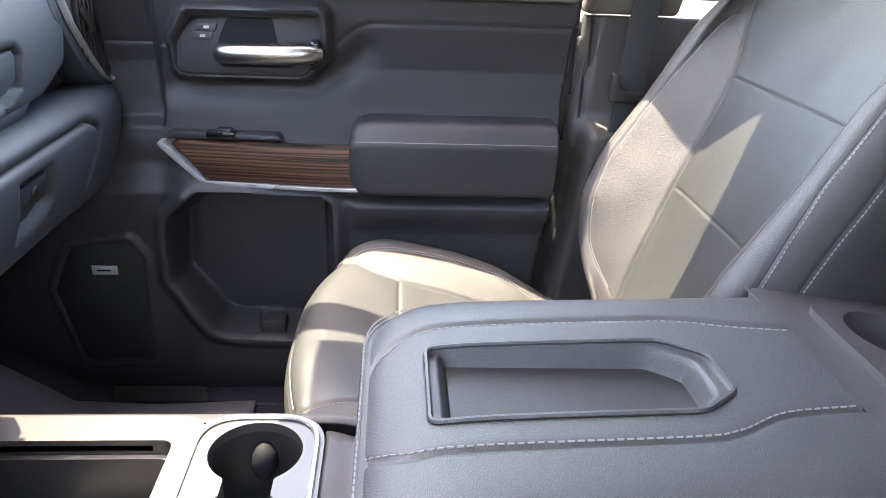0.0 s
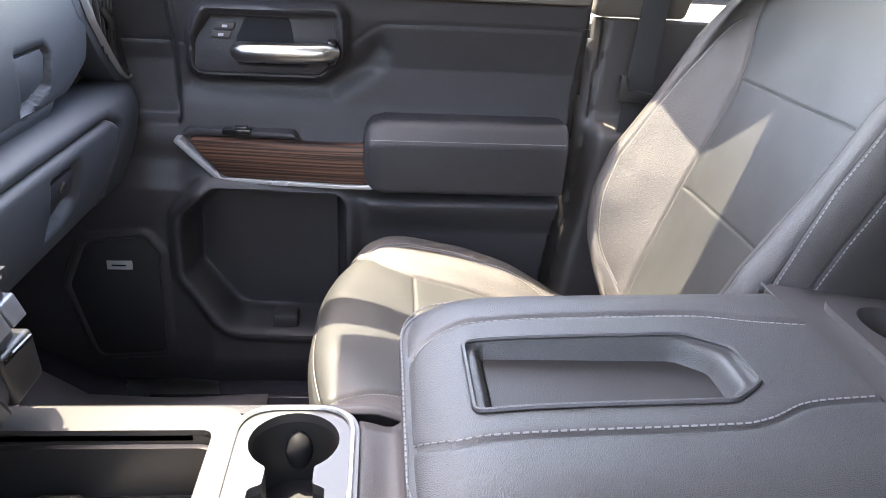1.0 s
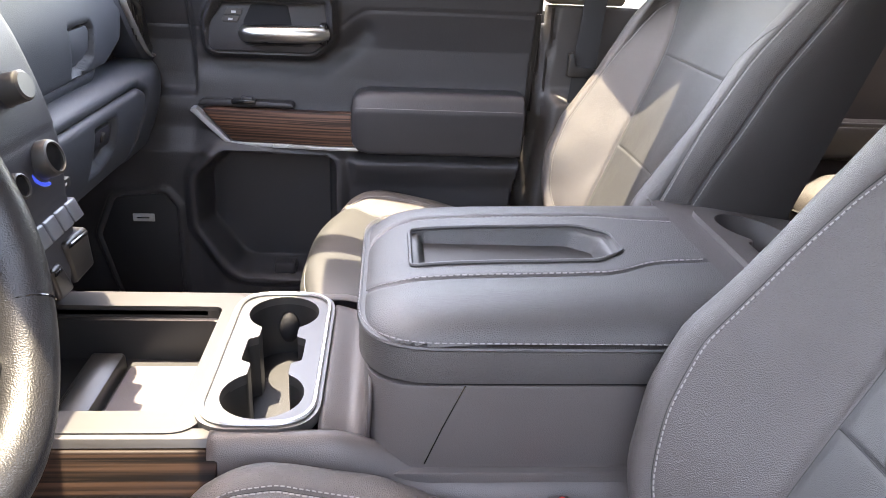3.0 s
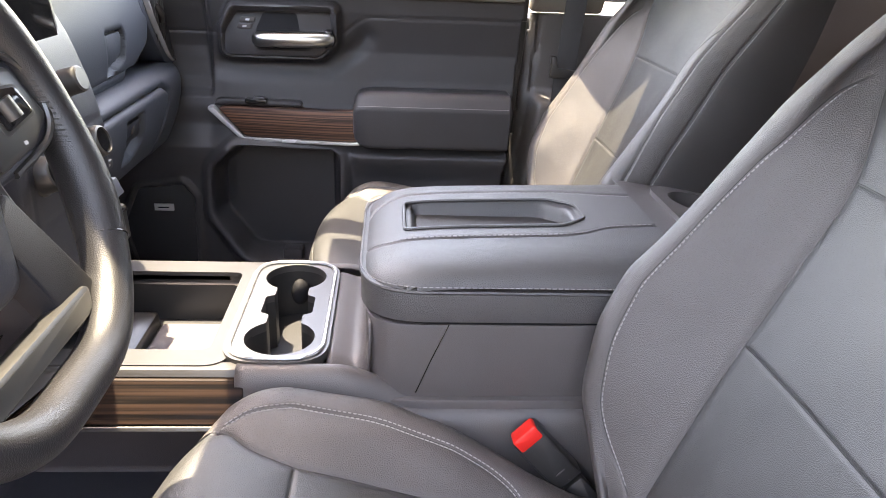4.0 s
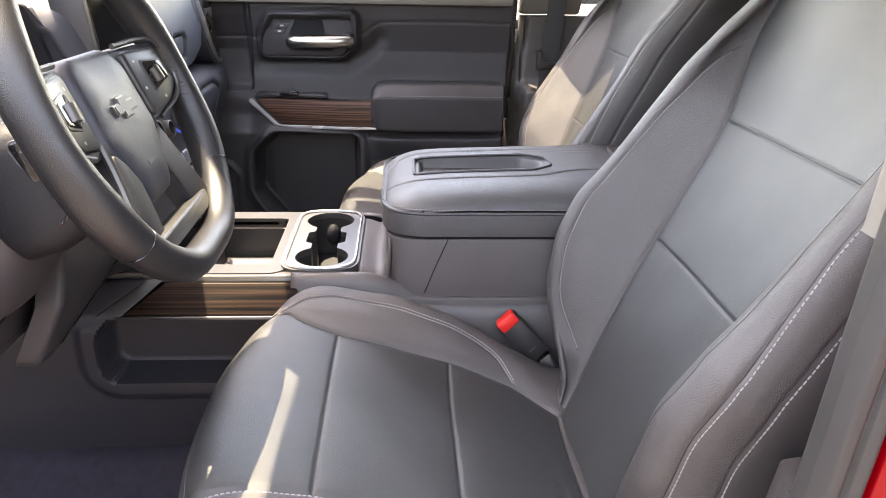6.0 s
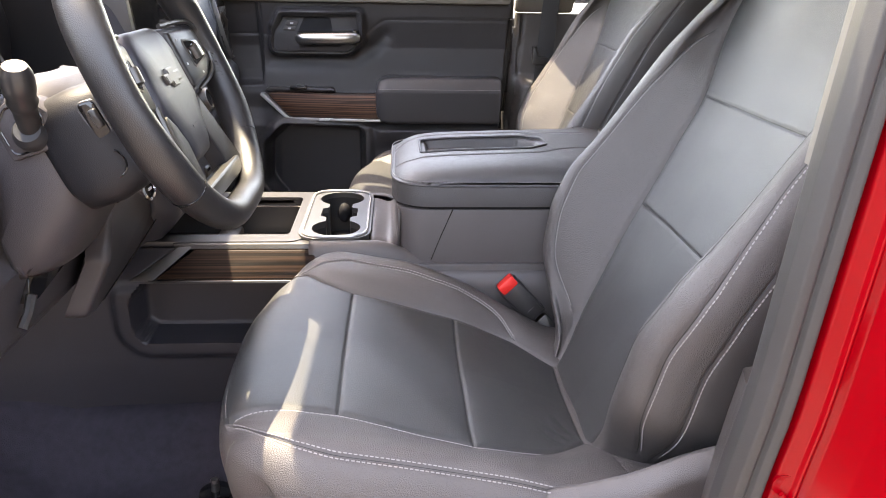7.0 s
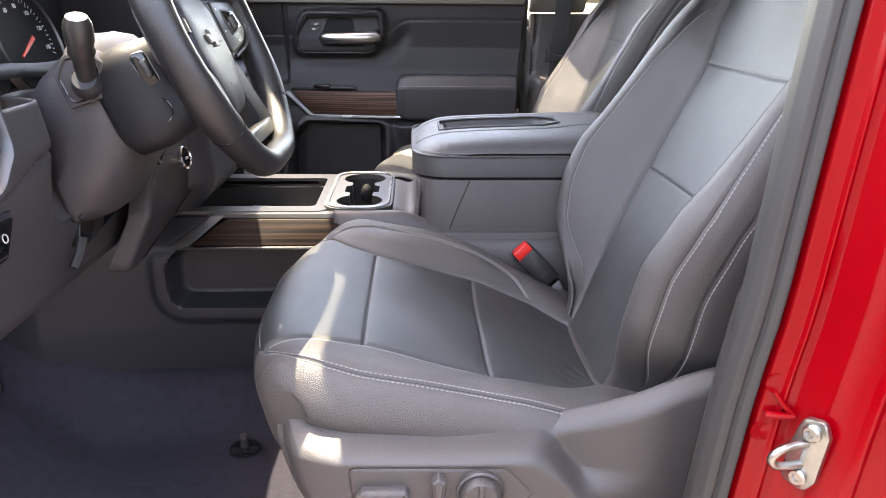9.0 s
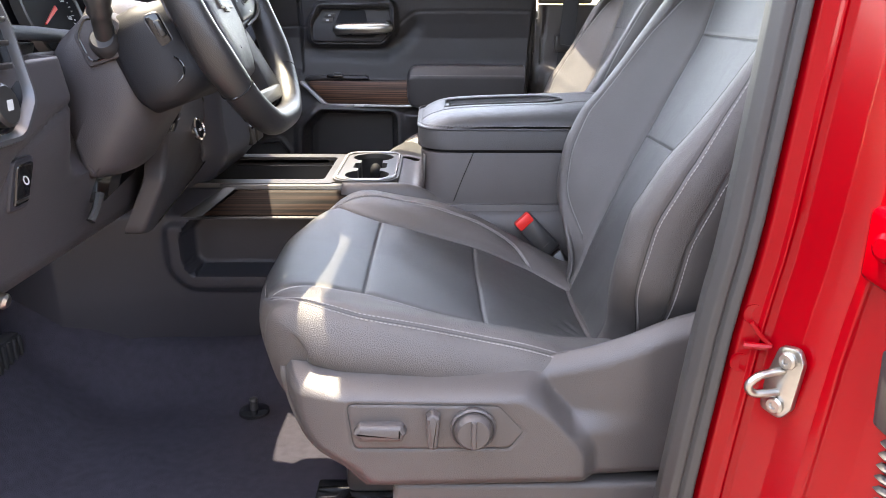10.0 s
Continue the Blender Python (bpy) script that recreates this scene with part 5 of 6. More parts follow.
def profile_panel(name, prof, y0, y1, fn, mat, parent, stepsize=0.0032, label="", bow=None):
    """A panel swept across the cab: prof is its (x, z) section; fn(y, s) sinks it, s measured along the section."""
    c = even(spline(prof, 120), max(20, int(np.linalg.norm(np.diff(spline(prof, 120), axis=0), axis=1).sum() / stepsize)))
    s = np.r_[0, np.cumsum(np.linalg.norm(np.diff(c, axis=0), axis=1))]
    t = np.gradient(c, axis=0)
    t = t / np.linalg.norm(t, axis=1)[:, None]
    n = np.stack([-t[:, 1], t[:, 0]], 1)
    n = n * (1 if n[len(n) // 2][0] > 0 else -1)
    Y = np.linspace(y0, y1, max(3, int((y1 - y0) / stepsize)))
    A, S = np.meshgrid(Y, s, indexing="ij")
    D = fn(A, S, np.broadcast_to(c[:, 1], A.shape))
    X = c[:, 0] + n[:, 0] * D
    Z = c[:, 1] + n[:, 1] * D
    if bow is not None:
        X = X + bow(A)
    V = np.stack([X, A, Z], -1).reshape(-1, 3)
    return pydata(name, V, grid_faces(*A.shape), mat, parent, label, thick=0.004, angle=60)


def dbow(y):
    return -0.05 * np.clip((y - 0.70) / 0.12, 0, 1) ** 2


upper = [(-1.0, 0.80), (-0.8, 0.8), (-0.64, 0.79), (-0.585, 0.765), (-0.568, 0.735), (-0.558, 0.69), (-0.548, 0.635), (-0.55, 0.585), (-0.562, 0.553), (-0.58, 0.538)]
ug = rounded([(0.12, 0.562), (0.545, 0.57), (0.615, 0.6), (0.642, 0.66), (0.64, 0.735), (0.12, 0.735)], 0.02, 4)
ulatch = rounded([(0.405, 0.574), (0.452, 0.577), (0.49, 0.592), (0.5, 0.632), (0.492, 0.645), (0.408, 0.645)], 0.005, 4)


def upper_fn(Y, S, Z):
    return -0.005 * groove(sdf(Y, Z, ug), 0.0032) * (Z > 0.5) - 0.03 * step(-sdf(Y, Z, ug) - 0.0, 0.012) * (Y > 0.5) * np.clip((Y - 0.5) / 0.1, 0, 1) * step(Z - 0.7, 0.05) - 0.013 * step(sdf(Y, Z, ulatch), 0.004) * (Z < 0.72)


profile_panel("upper_glove_box", upper, 0.12, 0.72, upper_fn, PAD, dash, bow=lambda y: -0.08 * np.clip((y - 0.645) / 0.075, 0, 1) ** 1.5)
prism("upper_latch", rounded([(0.413, 0.59), (0.45, 0.592), (0.484, 0.603), (0.492, 0.63), (0.486, 0.6385), (0.413, 0.6385)], 0.004, 3), lambda a, b, d: (-0.55 + d, a, b), -0.014, 0.001, PAD, dash, "upper glove box latch", bevel=0.003)
lower = [(-0.6, 0.545), (-0.56, 0.548), (-0.532, 0.54), (-0.522, 0.525), (-0.521, 0.50), (-0.53, 0.46), (-0.548, 0.415), (-0.572, 0.385), (-0.66, 0.365), (-0.9, 0.36)]
lg = rounded([(0.15, 0.39), (0.60, 0.39), (0.635, 0.51), (0.60, 0.525), (0.15, 0.525)], 0.015, 4)
lrec = rounded([(0.388, 0.43), (0.445, 0.43), (0.484, 0.452), (0.474, 0.504), (0.382, 0.504)], [0.004, 0.02, 0.02, 0.005, 0.005], 4)


def lower_fn(Y, S, Z):
    front = S > 0.05
    return (-0.014 * groove(sdf(Y, Z, lg), 0.005) - 0.016 * step(sdf(Y, Z, lrec), 0.009)) * front * (S < 0.32)


profile_panel("lower_glove_box", lower, 0.12, 0.81, lower_fn, PAD, dash, bow=dbow, stepsize=0.0025)


def latch_place(a, b, d):
    return (-0.5215 - 0.25 * (0.498 - b) + d, a, b)


# Matt black floor paints the recess's shade behind the latch.
prism("latch_recess", rounded([(0.392, 0.436), (0.443, 0.436), (0.474, 0.455), (0.466, 0.498), (0.388, 0.498)], 0.004, 3), latch_place, -0.03, -0.0145, DIAL, dash)
prism("glove_latch", rounded([(0.392, 0.462), (0.466, 0.462), (0.465, 0.4965), (0.388, 0.4965)], 0.004, 3), latch_place, -0.02, 0.0, DASHSKIN, dash, "lower glove box latch", bevel=0.004)
turned("glove_lock", latch_place(0.428, 0.481, 0.0), (1, 0, -0.25), [(0.009, -0.004), (0.009, 0.001), (0.0065, 0.003), (0.001, 0.0025)], SATIN, dash, "small round glove box lock", n=18)
# side vent
vent = thing("side_vent", "tall black air vent with a chrome surround at the dashboard end", "air vent", (-0.53, 0.72, 0.65))
vo = even(rounded([(0.632, 0.72), (0.648, 0.655), (0.697, 0.603), (0.74, 0.562), (0.771, 0.546), (0.803, 0.551), (0.809, 0.585), (0.794, 0.63), (0.765, 0.672), (0.74, 0.73)], [0.02, 0.02, 0.03, 0.02, 0.012, 0.012, 0.015, 0.02, 0.02, 0.02], 5), 100, True)
vc = np.array((0.722, 0.64))


def vpl(a, b, d):
    return (-0.543 - 0.2 * max(0, b - 0.66) + d, a, b)


prism("vent_pod", rounded([(0.6, 0.75), (0.612, 0.66), (0.665, 0.6), (0.72, 0.553), (0.77, 0.536), (0.815, 0.542), (0.822, 0.6), (0.8, 0.66), (0.78, 0.75)], 0.02, 5), vpl, -0.05, -0.002, PAD, vent, bevel=0.006)
loft("chrome_surround", [np.array([vpl(*(vc + (np.array(q) - vc) * f), d) for q in vo]) for f, d in ((1.0, -0.006), (1.0, 0.003), (0.975, 0.005), (0.94, 0.003), (0.93, -0.003))], BRIGHT, vent, "chrome surround", caps=False)
loft("vent_lip", [np.array([vpl(*(vc + (np.array(q) - vc) * f), d) for q in vo]) for f, d in ((0.935, -0.002), (0.85, 0.0), (0.76, -0.002), (0.74, -0.012))], SMOOTH, vent, caps=False)
prism("vent_body", vc + (vo - vc) * 0.76, vpl, -0.03, -0.01, GLOSS, vent)
for k in range(5):
    box("slat", (-0.556, 0.69 + k * 0.014, 0.58 + k * 0.0), (-0.546, 0.6925 + k * 0.014, 0.68), SMOOTH, vent, bevel=0.0008)
tube("vent_tab", [vpl(0.7, 0.665, -0.004), vpl(0.712, 0.645, 0.004), vpl(0.718, 0.632, 0.0)], 0.006, SATIN, vent, "silver vent tab", n=10)
box("dash_end", (-1.0, 0.74, 0.2), (-0.6, 0.8, 0.78), PLASTIC, dash, bevel=0.02)
box("firewall", (-1.14, -0.78, -0.02), (-1.1, 0.8, 0.8), SMOOTH, dash, bevel=0.0)
box("dash_top", (-1.1, -0.76, 0.74), (-0.7, 0.78, 0.79), PAD, dash, bevel=0.02)

# ---- centre stack ----
stack = thing("centre_stack", "dark centre stack with climate knobs and bright key row", "control panel", (-0.5, 0.02, 0.5))
sprof = [(-0.62, 0.75), (-0.53, 0.735), (-0.497, 0.69), (-0.478, 0.64), (-0.465, 0.59), (-0.46, 0.55), (-0.461, 0.5), (-0.46, 0.455), (-0.457, 0.412), (-0.474, 0.383), (-0.507, 0.353), (-0.56, 0.325)]


def stack_fn(Y, S, Z):
    panel = rounded([(-0.1, 0.498), (0.135, 0.498), (0.14, 0.575), (-0.1, 0.575)], 0.012, 4)
    w = np.clip((Y - 0.115) / 0.035, 0, 1)
    e = np.clip((-0.12 - Y) / 0.035, 0, 1)
    return -0.002 * groove(sdf(Y, Z, panel), 0.002) - 0.035 * w * w - 0.035 * e * e


profile_panel("stack_panel", sprof, -0.155, 0.15, stack_fn, DASHSKIN, stack, stepsize=0.004)
for s, y in ((1, 0.15), (-1, -0.155)):
    prism("stack_cheek", np.array(sprof + [(-0.8, 0.325), (-0.8, 0.75)]), lambda a, b, d, y=y: (a - 0.03, y + d, b), -0.012 * s, 0.0, DASHSKIN, stack)
ax = Vector((0.95, -0.06, 0.3)).normalized()


def knob(name, c, r, depth, label, face=GLOSS, ring=SATIN):
    k = turned(name, c, ax, [(r * 1.12, -0.004), (r * 1.12, 0.002), (r * 1.02, 0.004), (r, depth * 0.75), (r * 0.93, depth), (r * 0.8, depth + 0.001), (r * 0.78, depth - 0.002)], ring, stack, label, n=28)
    turned("face", c, ax, [(r * 0.79, depth - 0.004), (r * 0.79, depth - 0.0015), (0.001, depth - 0.0015)], face, k, n=24)
    return k


knob("temperature_knob", (-0.461, 0.07, 0.551), 0.02, 0.022, "chrome-ringed temperature knob")
tube("lit_ring", np.roll(disc_rings((-0.461, 0.07, 0.551), ax, [(0.0255, 0.0025)], 40)[0], 8, 0)[:19], 0.0022, BLUE, stack, "thin blue lit ring", n=6)
knob("temperature_knob", (-0.461, -0.07, 0.551), 0.02, 0.022, "chrome-ringed temperature knob")
knob("fan_knob", (-0.461, 0.0, 0.543), 0.014, 0.018, "small ringed fan knob")
turned("volume_knob", (-0.475, 0.052, 0.628), ax, [(0.019, -0.004), (0.019, 0.003), (0.0165, 0.005), (0.0155, 0.026), (0.013, 0.028), (0.001, 0.028)], SATIN, stack, "satin silver volume knob", n=28)
turned("knob_collar", (-0.475, 0.052, 0.628), ax, [(0.024, -0.004), (0.024, 0.0015), (0.019, 0.003), (0.018, -0.002)], GLOSS, stack, n=28)


def face_pt(y, z, d):
    x = np.interp(z, [0.383, 0.412, 0.455, 0.5, 0.55, 0.59, 0.64, 0.69, 0.735], [-0.474, -0.457, -0.46, -0.461, -0.46, -0.465, -0.478, -0.497, -0.53])
    return (x + d, y, z)


for k in range(4):
    y = 0.02 + k * 0.029
    prism("key", rounded([(y, 0.468), (y + 0.026, 0.468), (y + 0.026, 0.49), (y, 0.49)], 0.002, 2), lambda a, b, d: face_pt(a, b, d * (0.6 + 45 * max(0, 0.492 - b))), -0.004, 0.009, TOGGLE, stack, "bright toggle key", bevel=0.002)
for k in range(3):
    y = 0.05 + k * 0.03
    prism("button", rounded([(y, 0.503), (y + 0.027, 0.503), (y + 0.027, 0.514), (y, 0.514)], 0.002, 2), face_pt, -0.004, 0.003, SMOOTH, stack, bevel=0.001)
    prism("icon", [(y + 0.011, 0.507), (y + 0.016, 0.507), (y + 0.016, 0.51), (y + 0.011, 0.51)], face_pt, 0.0028, 0.0034, MARK, stack)
for k in range(2):
    prism("button", rounded([(-0.02 + k * 0.035, 0.556), (0.012 + k * 0.035, 0.556), (0.012 + k * 0.035, 0.568), (-0.02 + k * 0.035, 0.568)], 0.003, 2), face_pt, -0.004, 0.003, SMOOTH, stack, bevel=0.001)


def socket(y, z, d):
    return (-0.449 + d, y, z)


for o in ([(0.094, 0.396), (0.15, 0.396), (0.142, 0.45), (0.08, 0.453)], [(0.048, 0.396), (0.09, 0.394), (0.062, 0.438), (0.036, 0.438)]):
    flap = prism("socket_cover", rounded(o, 0.007, 4), socket, -0.075, 0.0, SMOOTH, stack, "hinged black socket cover", bevel=0.005, seg=3)
    tube("hinge", [socket(o[3][0] + 0.006, o[3][1] - 0.006, 0.0), socket(o[2][0] - 0.006, o[2][1] - 0.006, 0.0)], 0.0025, GLOSS, flap, n=8)
screen = thing("display_screen", "glossy dark display with a silver frame on the dashboard", "screen", (-0.51, 0.0, 0.72))
prism("frame", rounded([(-0.14, 0.655), (0.105, 0.655), (0.112, 0.83), (-0.14, 0.83)], 0.012, 5), lambda a, b, d: (-0.49 - 0.12 * (b - 0.655) + d, a, b), -0.04, 0.004, DARKSATIN, screen, "satin silver frame", bevel=0.004)
prism("glass", rounded([(-0.128, 0.668), (0.094, 0.668), (0.1, 0.82), (-0.128, 0.82)], 0.008, 5), lambda a, b, d: (-0.49 - 0.12 * (b - 0.655) + d, a, b), 0.0, 0.0055, GLOSS, screen, "glossy dark glass", bevel=0.001)

# ---- dashboard, driver side ----
ddash = thing("driver_dashboard", "dark grained lower dashboard on the driver's side", "dashboard", (-0.6, -0.5, 0.45))


def knee(A, B):
    x = np.interp(B, [0.355, 0.36, 0.375, 0.42, 0.5, 0.56, 0.6, 0.7, 0.8], [-0.575, -0.556, -0.546, -0.535, -0.512, -0.503, -0.51, -0.55, -0.62])
    x = x - 0.07 * np.clip((A + 0.30) / 0.16, 0, 1) ** 1.3 * np.clip((0.56 - B) / 0.1, 0, 1)
    x = x - 0.06 * np.exp(-((A + 0.50) / 0.05) ** 4) * np.clip((B - 0.46) / 0.05, 0, 1)
    x = x - 0.004 * groove(line_d(A, B, [(-0.72, 0.35), (-0.735, 0.42), (-0.72, 0.47), (-0.69, 0.51), (-0.6, 0.545), (-0.52, 0.56)]), 0.003)
    return x


field("knee_panel", lambda A, B, D: (D, A, B), (-0.80, -0.14), (0.355, 0.605), 0.005, knee, KNEE, ddash, thick=0.006)
cover = []
for z, xf, w in ((0.4515, -0.498, 0.084), (0.457, -0.489, 0.088), (0.468, -0.477, 0.092), (0.5, -0.458, 0.096), (0.535, -0.436, 0.098), (0.56, -0.428, 0.098), (0.59, -0.43, 0.098), (0.62, -0.44, 0.096), (0.645, -0.452, 0.09), (0.66, -0.468, 0.08), (0.664, -0.49, 0.05)):
    a = np.linspace(-math.pi / 2, math.pi / 2, 40)
    rf = float(np.interp(z, [0.45, 0.47, 0.49, 0.515, 0.53], [0.05, 0.12, 0.35, 0.75, 0.8]))
    xb = np.interp(z, [0.45, 0.524, 0.59, 0.62, 0.645, 0.664], [-0.525, -0.538, -0.552, -0.532, -0.506, -0.5])
    cover.append(np.array([(xb, -0.415 - w, z)] + [(max(xb + 0.004, xf - 0.075 + 0.075 * abs(math.cos(t)) ** 0.55), -0.415 + w * (rf if t > 0 else 1) * np.sign(math.sin(t)) * abs(math.sin(t)) ** 0.7, z) for t in a] + [(xb, -0.415 + w * rf, z)]))
C3 = np.stack(cover, 0)
pydata("column_cover", C3.reshape(-1, 3), grid_faces(*C3.shape[:2]), KNEE, ddash, "moulded lower column cover", thick=0.004, angle=60)
# No hole is cut: a black slab stands for the shaded opening.
prism("fuse_opening", rounded([(-0.495, 0.415), (-0.47, 0.412), (-0.35, 0.43), (-0.385, 0.448), (-0.48, 0.452)], 0.004, 3), lambda a, b, d: (-0.528 + d, a, b), -0.01, 0.002, GLOSS, ddash, "black slab standing in for the dark opening under the column", bevel=0.001)
tube("release_lever", [(-0.524, -0.522, 0.398), (-0.52, -0.51, 0.412), (-0.518, -0.5, 0.43)], 0.006, SMOOTH, ddash, "small dark release lever", n=8)
turned("mounting_screw", (-0.548, -0.695, 0.358), (1, 0, -0.3), [(0.009, -0.004), (0.009, 0.003), (0.006, 0.006), (0.001, 0.006)], STEEL, ddash, n=14)
# end panel with the start button
side = thing("start_panel", "dark dashboard panel with a round start button", "control panel", (-0.5, -0.22, 0.45))
so = rounded([(-0.31, 0.53), (-0.14, 0.53), (-0.107, 0.47), (-0.102, 0.416), (-0.2, 0.366), (-0.32, 0.324), (-0.37, 0.335), (-0.37, 0.42)], [0.02, 0.02, 0.03, 0.04, 0.02, 0.02, 0.02, 0.03], 5)


def spx(a, b, d):
    return (-0.481 - 0.5 * max(0, 0.416 - b) + d, a, b)


prism("panel", so, spx, -0.03, 0.0, KNEE, side, bevel=0.008, seg=3)
sb = turned("start_button", spx(-0.194, 0.466, 0.0), (0.97, -0.12, 0.2), [(0.019, -0.002), (0.019, 0.004), (0.0165, 0.006), (0.0145, 0.003)], CHROME, side, "chrome-ringed start button", n=28)
turned("button_face", spx(-0.194, 0.466, 0.0), (0.97, -0.12, 0.2), [(0.0148, 0.0), (0.0146, 0.004), (0.001, 0.0045)], GLOSS, sb, n=24)
prism("marking", rrect(-0.2, 0.464, -0.188, 0.4675, 0.0005, 2), spx, 0.0045, 0.0062, MARK, sb)
prism("slot", rounded([(-0.328, 0.482), (-0.306, 0.479), (-0.262, 0.505), (-0.298, 0.506)], 0.004, 3), spx, -0.002, 0.0012, GLOSS, side, "dark slot", bevel=0.0005)
tube("panel_seam", [spx(a, b, 0.001) for a, b in spline([(-0.16, 0.53), (-0.135, 0.47), (-0.133, 0.42), (-0.2, 0.378), (-0.31, 0.337)], 20)], 0.0012, GLOSS, side, n=5)
# parking brake switch
pb = thing("parking_brake_switch", "black parking brake switch in a moulded frame", "switch", (-0.51, -0.69, 0.49))


def kpl(a, b, d):
    return (float(knee(np.array([a]), np.array([b]))[0]) + d, a, b)


prism("frame", rrect(-0.702, 0.455, -0.662, 0.511, 0.008), kpl, -0.006, 0.004, DASHSKIN, pb, bevel=0.003)
prism("button", rrect(-0.696, 0.461, -0.669, 0.505, 0.004), kpl, 0.0, 0.007, GLOSS, pb, bevel=0.002)
loft("symbol", disc_rings(kpl(-0.6825, 0.487, 0.007), (1, 0, 0.2), [(0.005, 0.0), (0.005, 0.0006), (0.0036, 0.0006), (0.0036, 0.0)], 18), MARK, pb, caps=False)
prism("lip", rrect(-0.695, 0.465, -0.67, 0.468, 0.001, 2), kpl, 0.006, 0.0085, SATIN, pb)
# driver's side vent
lv = thing("driver_vent", "black air vent with a broad satin silver surround", "air vent", (-0.5, -0.72, 0.63))
lo = rounded([(-0.8, 0.535), (-0.7, 0.535), (-0.664, 0.57), (-0.657, 0.64), (-0.668, 0.72), (-0.8, 0.74)], [0.02, 0.03, 0.03, 0.03, 0.03, 0.03], 6)
lc = np.array((-0.74, 0.635))


def lpl(a, b, d):
    return (-0.497 - 0.25 * max(0, b - 0.56) + d, a, b)


loft("silver_surround", [np.array([lpl(*(lc + (np.array(q) - lc) * f), d) for q in lo]) for f, d in ((1.06, -0.02), (1.05, 0.0), (1.02, 0.006), (0.98, 0.006), (0.95, 0.0), (0.94, -0.01))], DARKSATIN, lv, "satin silver surround", caps=False)
prism("vent_body", lc + (lo - lc) * 0.95, lpl, -0.03, -0.004, GLOSS, lv)
for k in range(5):
    box("slat", (-0.52, -0.79, 0.6 + k * 0.022), (-0.498, -0.69, 0.605 + k * 0.022), SMOOTH, lv, bevel=0.001)
hs = turned("lamp_switch", (-0.502, -0.718, 0.567), (1, 0, 0.15), [(0.021, -0.004), (0.021, 0.006), (0.018, 0.009), (0.001, 0.009)], SMOOTH, lv, "round lamp switch", n=24)
prism("symbol", rrect(-0.722, 0.563, -0.712, 0.573, 0.001, 2), lambda a, b, d: (-0.4925 + d, a, b), 0.0, 0.0006, MARK, hs)
# instrument cluster
cl = thing("instrument_cluster", "dark instrument cluster with a round gauge and red needle", "gauge", (-0.63, -0.4, 0.65))
prism("hood", rounded([(-0.64, 0.59), (-0.2, 0.59), (-0.18, 0.7), (-0.22, 0.8), (-0.62, 0.8)], 0.03, 5), lambda a, b, d: (-0.64 + d, a, b), -0.04, 0.0, DIAL, cl, bevel=0.01)
prism("hood_visor", rounded([(-0.72, -0.66), (-0.56, -0.62), (-0.545, -0.42), (-0.56, -0.2), (-0.72, -0.18)], 0.03, 5), lambda a, b, d: (a, b, d + 0.12 * (a + 0.72)), 0.775, 0.8, PAD, cl, "padded cluster hood", bevel=0.008)
G0 = np.array((-0.618, -0.352, 0.652))
gn = (0.95, 0, 0.3)
turned("dial", G0 - 0.01 * np.array(gn), gn, [(0.078, 0.0), (0.078, 0.012), (0.07, 0.006), (0.001, 0.006)], DIAL, cl, "black gauge dial", n=48)
loft("dial_rim", disc_rings(G0 - 0.008 * np.array(gn), gn, [(0.081, 0.0), (0.081, 0.013), (0.079, 0.015), (0.077, 0.012)], 48), SATIN, cl, "thin bright gauge rim", caps=False)
Mg = Matrix.Translation(Vector(G0)) @ Matrix(((0, -0.3, 0.95, 0), (1, 0, 0, 0), (0, 0.95, 0.3, 0), (0, 0, 0, 1)))
for txt, a in (("60", 118), ("80", 84), ("100", 52), ("120", 20), ("140", -12)):
    p = Mg @ Matrix.Translation((0.047 * math.cos(radians(a)), 0.047 * math.sin(radians(a)), 0.001))
    write(txt, 0.0085, p, MARK, cl)
for k in range(29):
    a = radians(150 - k * 6)
    u, w = Vector((math.cos(a), math.sin(a), 0)), Vector((-math.sin(a), math.cos(a), 0))
    r0 = 0.058 if k % 2 else 0.055
    bm = bmesh.new()
    bm.faces.new([bm.verts.new(Mg @ q) for q in (u * r0 - w * 0.0008 + Vector((0, 0, 0.001)), u * 0.063 - w * 0.0008 + Vector((0, 0, 0.001)), u * 0.063 + w * 0.0008 + Vector((0, 0, 0.001)), u * r0 + w * 0.0008 + Vector((0, 0, 0.001)))])
    part("tick", bm, MARK, cl, smooth=False)
a = radians(205)
nd = [Mg @ Vector((math.cos(a) * r + wv * -math.sin(a), math.sin(a) * r + wv * math.cos(a), 0.004)) for r, wv in ((-0.01, 0.003), (0.043, 0.0011), (0.043, -0.0011), (-0.01, -0.003))]
bm = bmesh.new()
lo4 = [bm.verts.new(q) for q in nd]
hi4 = [bm.verts.new(q + Vector(gn) * 0.002) for q in nd]
bm.faces.new(hi4)
bm.faces.new(lo4[::-1])
for i in range(4):
    bm.faces.new((lo4[i], lo4[(i + 1) % 4], hi4[(i + 1) % 4], hi4[i]))
# Added matt black sheet in place of the hood's shade on the stack cheek.
prism("hood_shade_panel", rounded([(-0.78, 0.56), (-0.55, 0.58), (-0.535, 0.66), (-0.56, 0.74), (-0.78, 0.76)], 0.01, 3), lambda a, b, d: (a, -0.16 - d, b), -0.002, 0.006, DIAL, cl, bevel=0.003)
part("needle", bm, REDBTN, cl, "red needle", smooth=False)
tube("cluster_lip", spline([(-0.58, -0.66, 0.636), (-0.58, -0.5, 0.628), (-0.585, -0.38, 0.62), (-0.6, -0.28, 0.618)], 16), 0.009, PAD, cl, n=10)
